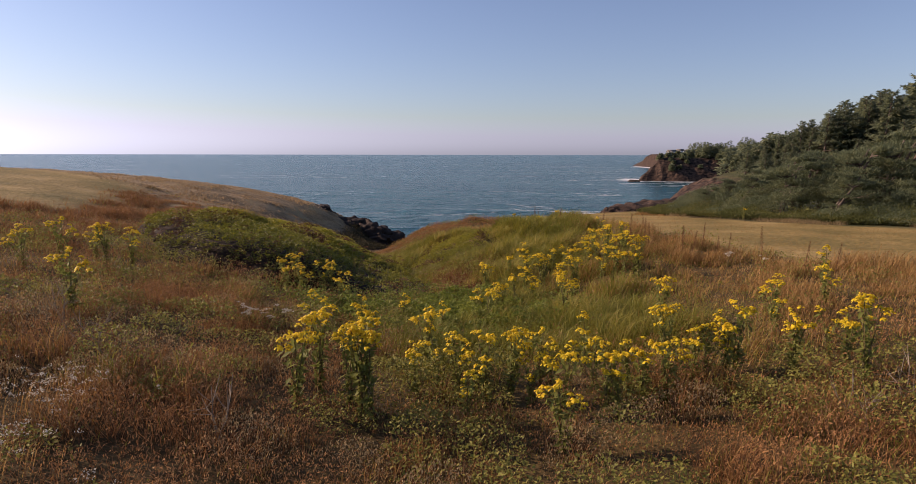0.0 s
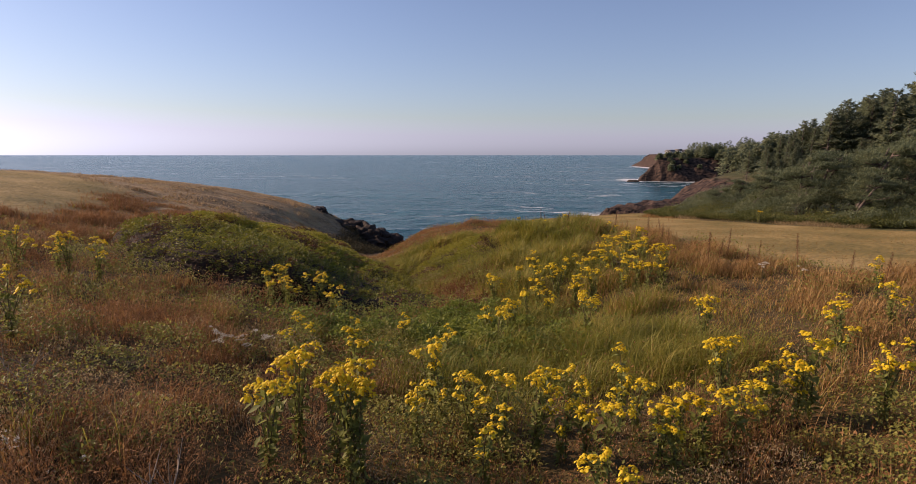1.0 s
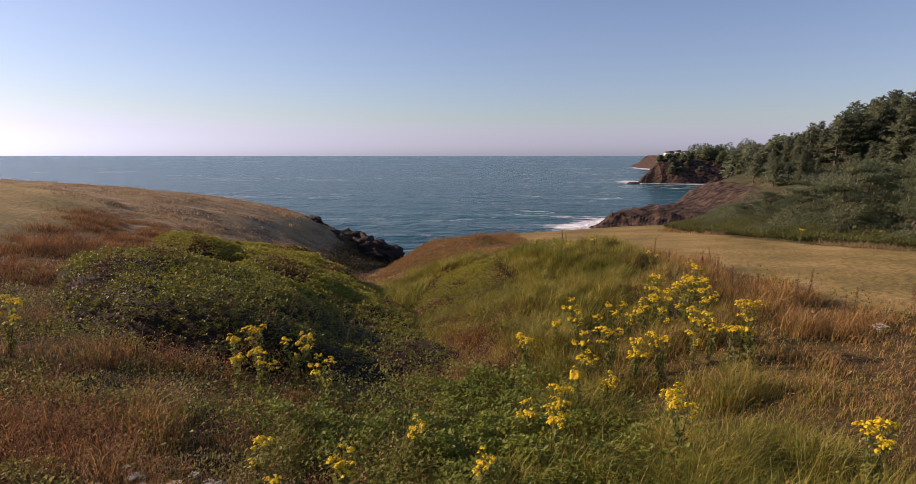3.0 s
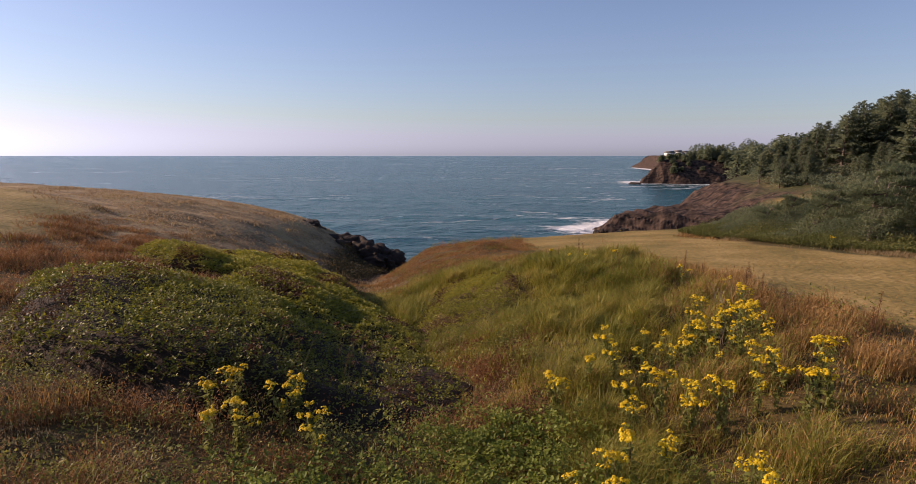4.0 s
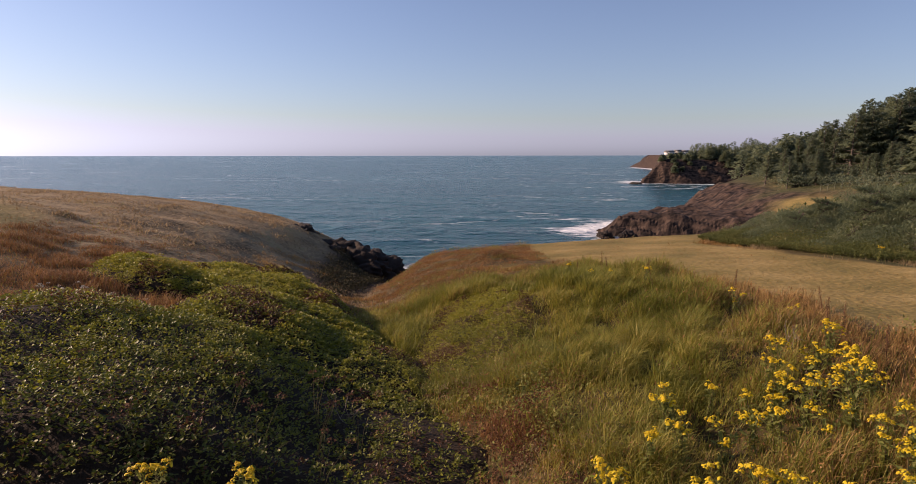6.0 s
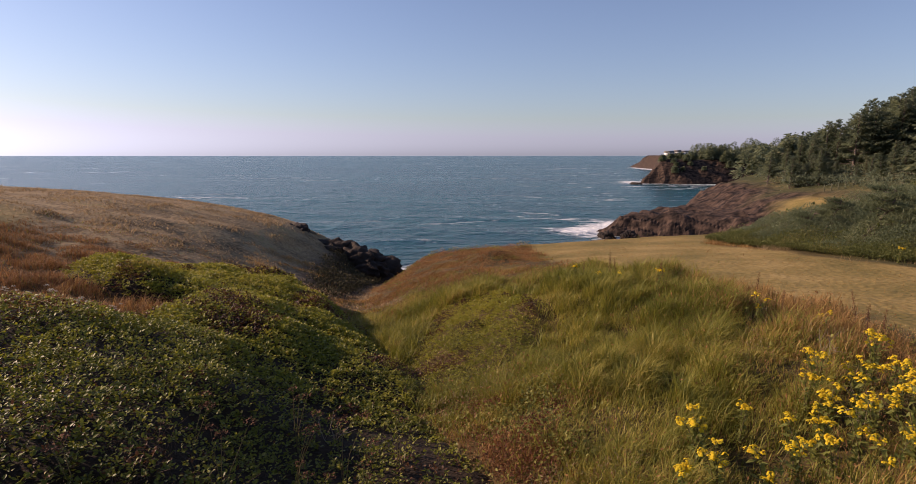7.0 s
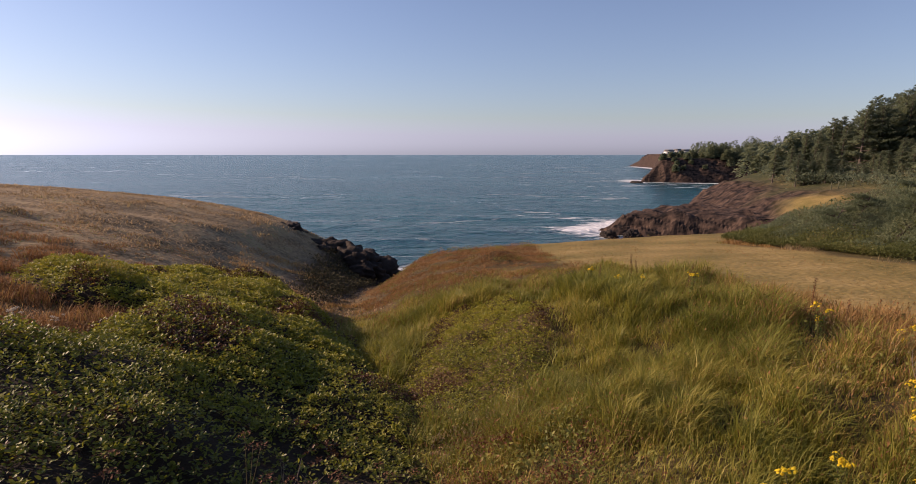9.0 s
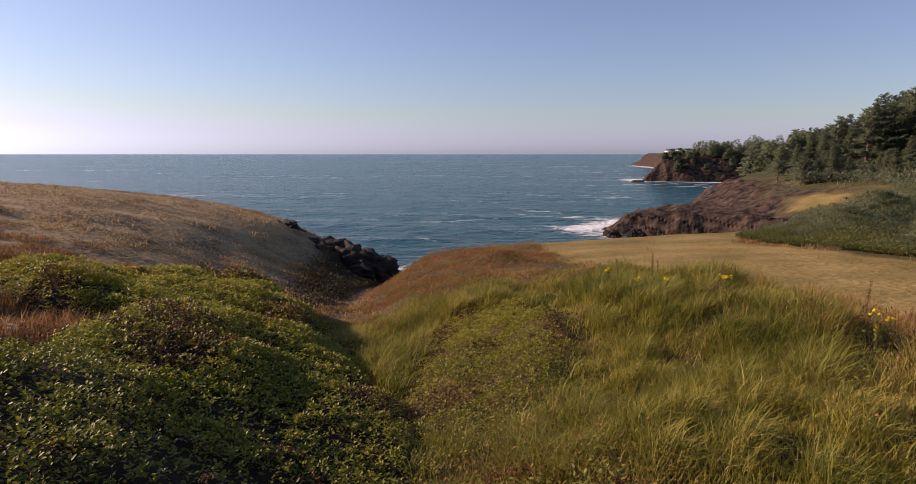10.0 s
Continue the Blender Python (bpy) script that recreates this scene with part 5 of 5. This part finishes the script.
def sea_rock(px, py, pz, sx_, sy_, sz_, seed, label):
    bm = bmesh.new()
    bmesh.ops.create_icosphere(bm, subdivisions=5, radius=1.0)
    for v in bm.verts:
        p = v.co.normalized()
        d = 1 + 0.42 * noise.fractal(p * 1.4 + Vector((seed, 0, 0)), 0.8, 2.1, 6) - 0.22 * abs(noise.noise(p * 3.2 + Vector((0, seed, 0)))) + 0.05 * noise.fractal(p * 6.0 + Vector((0, 0, seed)), 0.7, 2.2, 4)
        v.co = Vector((p.x * d * sx_, p.y * d * sy_, p.z * d * sz_))
    me_ = bpy.data.meshes.new("sea_rock")
    bm.to_mesh(me_)
    bm.free()
    me_.materials.append(M_ROCK)
    me_.polygons.foreach_set("use_smooth", np.ones(len(me_.polygons), bool))
    ob = tagged(new("sea_rock", me_), label, "rock", "rocks at the shore")
    ob.matrix_world = pose(px, py, pz, 0, 0, seed * 40)


for args in ((-8.4, 56.5, 6.3, 2.4, 2.6, 1.4, 1), (-7.0, 56.5, 5.4, 1.9, 2.4, 1.6, 2), (-10.4, 57.0, 7.2, 1.9, 2.2, 1.0, 3), (-6.3, 57.0, 4.2, 1.4, 1.8, 1.7, 4), (-13.5, 58.5, 8.5, 1.3, 1.8, 0.8, 5)):
    sea_rock(*args, "dark jagged rock at the foot of the hill")
for args in ((27.5, 107.5, 1.2, 2.2, 1.4, 1.2, 6), (24.5, 110.5, 1.0, 1.8, 1.4, 1.0, 7), (83, 290, 0.8, 3.5, 1.6, 1.0, 8)):
    sea_rock(*args, "brown wave-washed rock standing in the surf")


# ---------- houses, fence and table in the distance ----------
def box(x0, x1, y0, y1, z0, z1):
    v = np.array([(x, y, z) for z in (z0, z1) for x, y in ((x0, y0), (x1, y0), (x1, y1), (x0, y1))], float)
    f = np.array([(3, 2, 1, 0), (4, 5, 6, 7), (0, 1, 5, 4), (1, 2, 6, 5), (2, 3, 7, 6), (3, 0, 4, 7)])
    return v, f


def house(px, py, w, d, h, turn):
    root = tagged(new("house"), "white wooden house with a grey gabled roof", "house", "houses on the far shore")
    root.matrix_basis = pose(px, py, float(ground_height(px, py)) - 0.2, 0, 0, turn)
    v, f = box(-w / 2, w / 2, -d / 2, d / 2, 0, h)
    part("wall", mesh_from("house_wall", v, [f], [M_PAINT]), root)
    e = 0.5
    rv = np.array([(-w / 2 - e, -d / 2 - e, h), (w / 2 + e, -d / 2 - e, h), (w / 2 + e, d / 2 + e, h), (-w / 2 - e, d / 2 + e, h), (-w / 2 - e, 0, h + d * 0.3), (w / 2 + e, 0, h + d * 0.3)])
    me_ = mesh_from("house_roof", rv, [np.array([(0, 1, 5, 4), (2, 3, 4, 5), (3, 2, 1, 0)]), np.array([(0, 4, 3), (1, 2, 5)])], [M_ROOF])
    part("roof", me_, root)
    for k in range(3):
        x = -w * 0.3 + k * w * 0.3
        v, f = box(x - 0.7, x + 0.7, -d / 2 - 0.06, -d / 2 + 0.05, h * 0.35, h * 0.75)
        part("window", mesh_from("house_window", v, [f], [M_DARKGLASS]), root)
    return root


for px, py, w, d, h, turn in ((212, 612, 8, 6, 3.0, 10), (222, 617, 6, 6, 3.6, -15), (231, 621, 9, 6, 3.0, 5), (244, 612, 6, 6, 3.2, 20), (254, 618, 8, 6, 2.8, -8),
                              (182, 384, 7, 5, 2.6, 12), (191, 392, 8, 5, 2.4, -10)):
    house(px, py, w, d, h, turn)


def wooden_fence():
    root = tagged(new("fence"), "weathered grey post and rail fence on the slope", "fence")
    a, b = Vector((61.0, 112.0)), Vector((68.2, 108.5))
    n = 9
    pts = []
    for k in range(n):
        p = a.lerp(b, k / (n - 1))
        z = float(ground_height(p.x, p.y))
        pts.append((p.x, p.y, z))
        v, f = box(p.x - 0.045, p.x + 0.045, p.y - 0.045, p.y + 0.045, z - 0.3, z + 1.25)
        part("post", mesh_from("fence_post", v, [f], [M_FENCE]), root)
    for up in (0.5, 1.05):
        for p, q in zip(pts, pts[1:]):
            v, f = tube([np.array(p) + (0, 0, up), np.array(q) + (0, 0, up)], (0.02, 0.02), 5)
            part("rail", mesh_from("fence_rail", v, [f], [M_FENCE]), root)


wooden_fence()


def picnic_table(px, py):
    root = tagged(new("picnic_table"), "weathered wooden picnic table on the grass", "table")
    root.matrix_basis = pose(px, py, float(ground_height(px, py)), 0, 0, 25)
    for name, bx in (("tabletop", box(-0.9, 0.9, -0.38, 0.38, 0.72, 0.78)), ("bench", box(-0.9, 0.9, -0.78, -0.52, 0.42, 0.47)), ("bench", box(-0.9, 0.9, 0.52, 0.78, 0.42, 0.47)),
                     ("leg", box(-0.7, -0.62, -0.7, 0.7, 0.0, 0.42)), ("leg", box(0.62, 0.7, -0.7, 0.7, 0.0, 0.42)), ("leg", box(-0.66, -0.58, -0.3, 0.3, 0.42, 0.72)), ("leg", box(0.58, 0.66, -0.3, 0.3, 0.42, 0.72))):
        part(name, mesh_from("table_" + name, bx[0], [bx[1]], [M_FENCE]), root)


picnic_table(68.5, 104.0)


# ---------- small plants: docks, yarrow, dead umbels, twigs, seed heads ----------
M_SEED = material("dock_seed", [(0.0, (0.07, 0.03, 0.015)), (1.0, (0.2, 0.09, 0.04))], 9.0, 0.9)
M_PALE = material("bleached_twig", [(0.0, (0.14, 0.11, 0.075)), (1.0, (0.32, 0.26, 0.19))], 6.0, 0.9, attr="")


def dock(seed):
    r = np.random.default_rng(seed)
    root = tagged(new("dock_plant"), "dead brown dock with an upright seed spike", "wildflower", "docks along the lawn edge")
    h = 0.95
    v, f = tube([(0, 0, 0), (0.02, 0.01, h * 0.5), (0.03, 0.03, h)], (0.008, 0.007, 0.003), 5)
    part("stem", mesh_from("dock_stem", v, [f], [M_SEED], True, {"tone": np.full(len(v), 0.5)}), root)
    n = 260
    t = r.uniform(0.35, 1.0, n)
    a = r.uniform(0, 6.28, n)
    rad = 0.035 * (1.2 - t) + 0.012
    pos = np.stack([0.03 * t + rad * np.cos(a), 0.03 * t + rad * np.sin(a), h * t], 1)
    L = r.uniform(0.012, 0.026, n)
    v, p, q, tone = leaves(pos, L, L * 0.7)
    tagged(part("seed_head", mesh_from("dock_seed_head", v, [p, q], [M_SEED], False, {"tone": tone}), root), "brown seed spike", kind="stuff")
    return root


def place(proto, spots, low, high, lean=8):
    for k, (px, py) in enumerate(spots):
        m = pose(px, py, float(ground_height(px, py)) - 0.02, random.uniform(-lean, lean), random.uniform(-lean, lean), random.uniform(0, 360))
        ob = copy_thing(proto, m) if k else proto
        ob.matrix_basis = m
        s = random.uniform(low, high)
        ob.scale = (s, s, s)


place(dock(3), [(6.4, 17.2), (6.9, 17.8), (7.3, 17.0), (7.9, 17.6), (8.3, 16.4), (6.2, 19.6), (5.9, 20.8), (6.6, 21.4), (7.0, 22.6), (6.1, 23.8), (5.8, 24.4), (4.6, 26.8), (4.4, 27.2), (3.6, 28.6),
                (3.9, 28.9), (3.0, 29.6), (8.8, 15.2), (9.2, 14.6), (7.6, 18.8)], 0.8, 1.2)


def umbel_plant(name, label, group, seed, height, heads, mat, floret, rad):
    """Thin branching stalks that end in flat umbels."""
    r = np.random.default_rng(seed)
    root = tagged(new(name), label, "wildflower", group)
    stalks, tops = [], []
    for k in range(heads):
        a, out = r.uniform(0, 6.28), r.uniform(0.03, 0.3) * height
        top = np.array([math.cos(a) * out, math.sin(a) * out, height * r.uniform(0.75, 1.05)])
        stalks.append(tube([(0, 0, 0), (top[0] * 0.3, top[1] * 0.3, top[2] * 0.55), top], (0.007, 0.005, 0.003), 4))
        tops.append(top)
    v, f = joined(stalks)
    part("stem", mesh_from(name + "_stem", v, [f], [M_STEM], True), root)
    for top in tops:
        n = 40
        a, q = r.uniform(0, 6.28, n), rad * np.sqrt(r.random(n))
        pos = np.stack([top[0] + q * np.cos(a), top[1] + q * np.sin(a), top[2] + 0.3 * rad * (1 - (q / rad) ** 2) + r.normal(0, 0.006, n)], 1)
        L = r.uniform(0.7, 1.3, n) * floret
        v, p1, p2, tone = leaves(pos, L, L * 0.9, 0.5)
        part("umbel", mesh_from(name + "_umbel", v, [p1, p2], [mat], False, {"tone": tone}), root)
    return root


place(umbel_plant("yarrow", "white yarrow in flower among brown stalks", "white flowers on the slope", 5, 0.62, 6, M_WHITE, 0.022, 0.06),
      [(-3.8, 10.7), (-3.55, 10.8), (-3.7, 10.45), (-3.35, 10.6), (-4.0, 10.9), (-3.2, 10.9), (-9.6, 24.6), (-9.9, 25.0), (-10.4, 24.4), (-10.0, 24.0), (-11.0, 24.8), (-9.3, 25.4), (-10.8, 25.4), (-11.6, 25.0),
       (7.0, 15.6), (7.9, 15.4)], 0.6, 0.9)
place(umbel_plant("dead_umbel", "dead brown umbel on a tall dry stalk", "dead umbels in the shrubs", 6, 1.25, 3, M_SEED, 0.026, 0.085),
      [(-3.2, 18.4), (-2.6, 18.9), (-2.2, 18.2), (-4.4, 18.0), (-3.8, 17.6), (-5.6, 17.2), (-1.9, 19.4), (-6.6, 18.4), (-2.9, 17.2), (-4.9, 16.8), (-3.4, 19.6)], 0.85, 1.1, 10)


def twig_bush(seed):
    r = np.random.default_rng(seed)
    root = tagged(new("dead_twig_bush"), "leafless bleached twigs of a dead bush", "bush", "dead bushes in the undergrowth")
    for k in range(4):
        a = r.uniform(0, 6.28)
        p = [np.zeros(3)]
        d = np.array([math.cos(a) * 0.3, math.sin(a) * 0.3, 1.0])
        for j in range(4):
            d = d + r.normal(0, 0.22, 3)
            p.append(p[-1] + d / np.linalg.norm(d) * 0.17)
        pieces = [tube(p, (0.010, 0.008, 0.006, 0.005, 0.003), 5)]
        for j in (2, 3, 3):
            e = d + r.normal(0, 0.7, 3)
            e /= np.linalg.norm(e)
            pieces.append(tube([p[j], p[j] + e * 0.12 + (0, 0, 0.03), p[j] + e * 0.24 + (0, 0, 0.08)], (0.005, 0.004, 0.002), 4))
        v, f = joined(pieces)
        part("twig", mesh_from("dead_twig", v, [f], [M_PALE], True), root)
    return root


place(twig_bush(8), [(5.3, 6.9), (4.5, 6.3), (-5.0, 8.2), (-6.3, 9.4), (4.6, 19.0), (5.4, 21.0), (-2.6, 6.2), (-3.0, 20.2)], 0.7, 1.0, 14)


def golden_bush(px, py):
    """A rounded bush of fine leaves, its crown dusted with fading yellow flowers."""
    r = np.random.default_rng(77)
    root = tagged(new("goldenrod_bush"), "rounded olive bush with fading yellow flowers among evergreen shrubs", "bush")
    root.matrix_basis = pose(px, py, float(ground_height(px, py)) - 0.05)
    n = 5200
    a, q = r.uniform(0, 6.28, n), np.sqrt(r.random(n))
    lobe = 1 + 0.18 * np.sin(3 * a + 1) + 0.1 * np.sin(7 * a)
    rad, top = 1.0 * q * lobe, 0.95 * np.sqrt(np.clip(1 - q ** 2, 0, 1)) + 0.12
    pos = np.stack([rad * np.cos(a), 0.85 * rad * np.sin(a), top * r.beta(3.5, 1.0, n)], 1)
    L = r.uniform(0.04, 0.09, n)
    v, f1, f2, tone = leaves(pos, L, L * 0.35, 0.6, None, a, r.normal(0.8, 0.4, n))
    ob = part("foliage", mesh_from("bush_foliage", v, [f1, f2], [M_WEED], False, {"tone": tone}), root)
    tagged(ob, kind="stuff")
    up = (pos[:, 2] > top * 0.88) & (r.random(n) < 0.5)
    tips = np.repeat(pos[up], 2, 0) + r.normal(0, 0.03, (2 * int(up.sum()), 3)) + (0, 0, 0.04)
    L = r.uniform(0.02, 0.045, len(tips))
    v, f1, f2, tone = leaves(tips, L, L * 0.8, 0.5)
    ob = part("flowers", mesh_from("bush_flowers", v, [f1, f2], [M_GOLD], False, {"tone": tone}), root, "fading ochre-yellow flowers")
    tagged(ob, "fading ochre-yellow flowers", kind="stuff")


M_GOLD = material("faded_gold_flower", [(0.0, (0.22, 0.13, 0.015)), (0.6, (0.40, 0.27, 0.02)), (1.0, (0.55, 0.40, 0.04))], 4.0, 0.7, translucent=0.35)
golden_bush(-10.6, 29.2)


def seed_grass():
    """Drooping pale seed heads in the near grass."""
    x, y = scatter(900, -5.6, -2.4, 4.6, 6.6, lambda a, b: smooth(0.45, 0.6, fbm(a, b, 0.9, 141)) * open_ground(a, b))
    n = len(x)
    base = np.stack([x, y, ground_height(x, y)], 1)
    v, q, t3, tone = blades(base, rng.uniform(0.35, 0.55, n), np.full(n, 0.006), wind(x, y), np.full(n, 0.5), 0.4)
    stuff("seed_grass", mesh_from("seed_grass", v, [q, t3], [M_DRY], False, {"tone": tone}), "thin straw stalks of drooping seed grass", "grass")
    tips = v.reshape(-1, 5, 3)[:, 4]
    pos = np.repeat(tips, 9, 0) + rng.normal(0, 1, (n * 9, 3)) * np.array([0.022, 0.012, 0.008])
    L = rng.uniform(0.014, 0.028, n * 9)
    v, a, b, tone = leaves(pos, L, L * 0.6)
    stuff("seed_heads", mesh_from("seed_heads", v, [a, b], [M_WHITE], False, {"tone": tone}), "fluffy whitish seed heads on dry grass", "grass")


seed_grass()
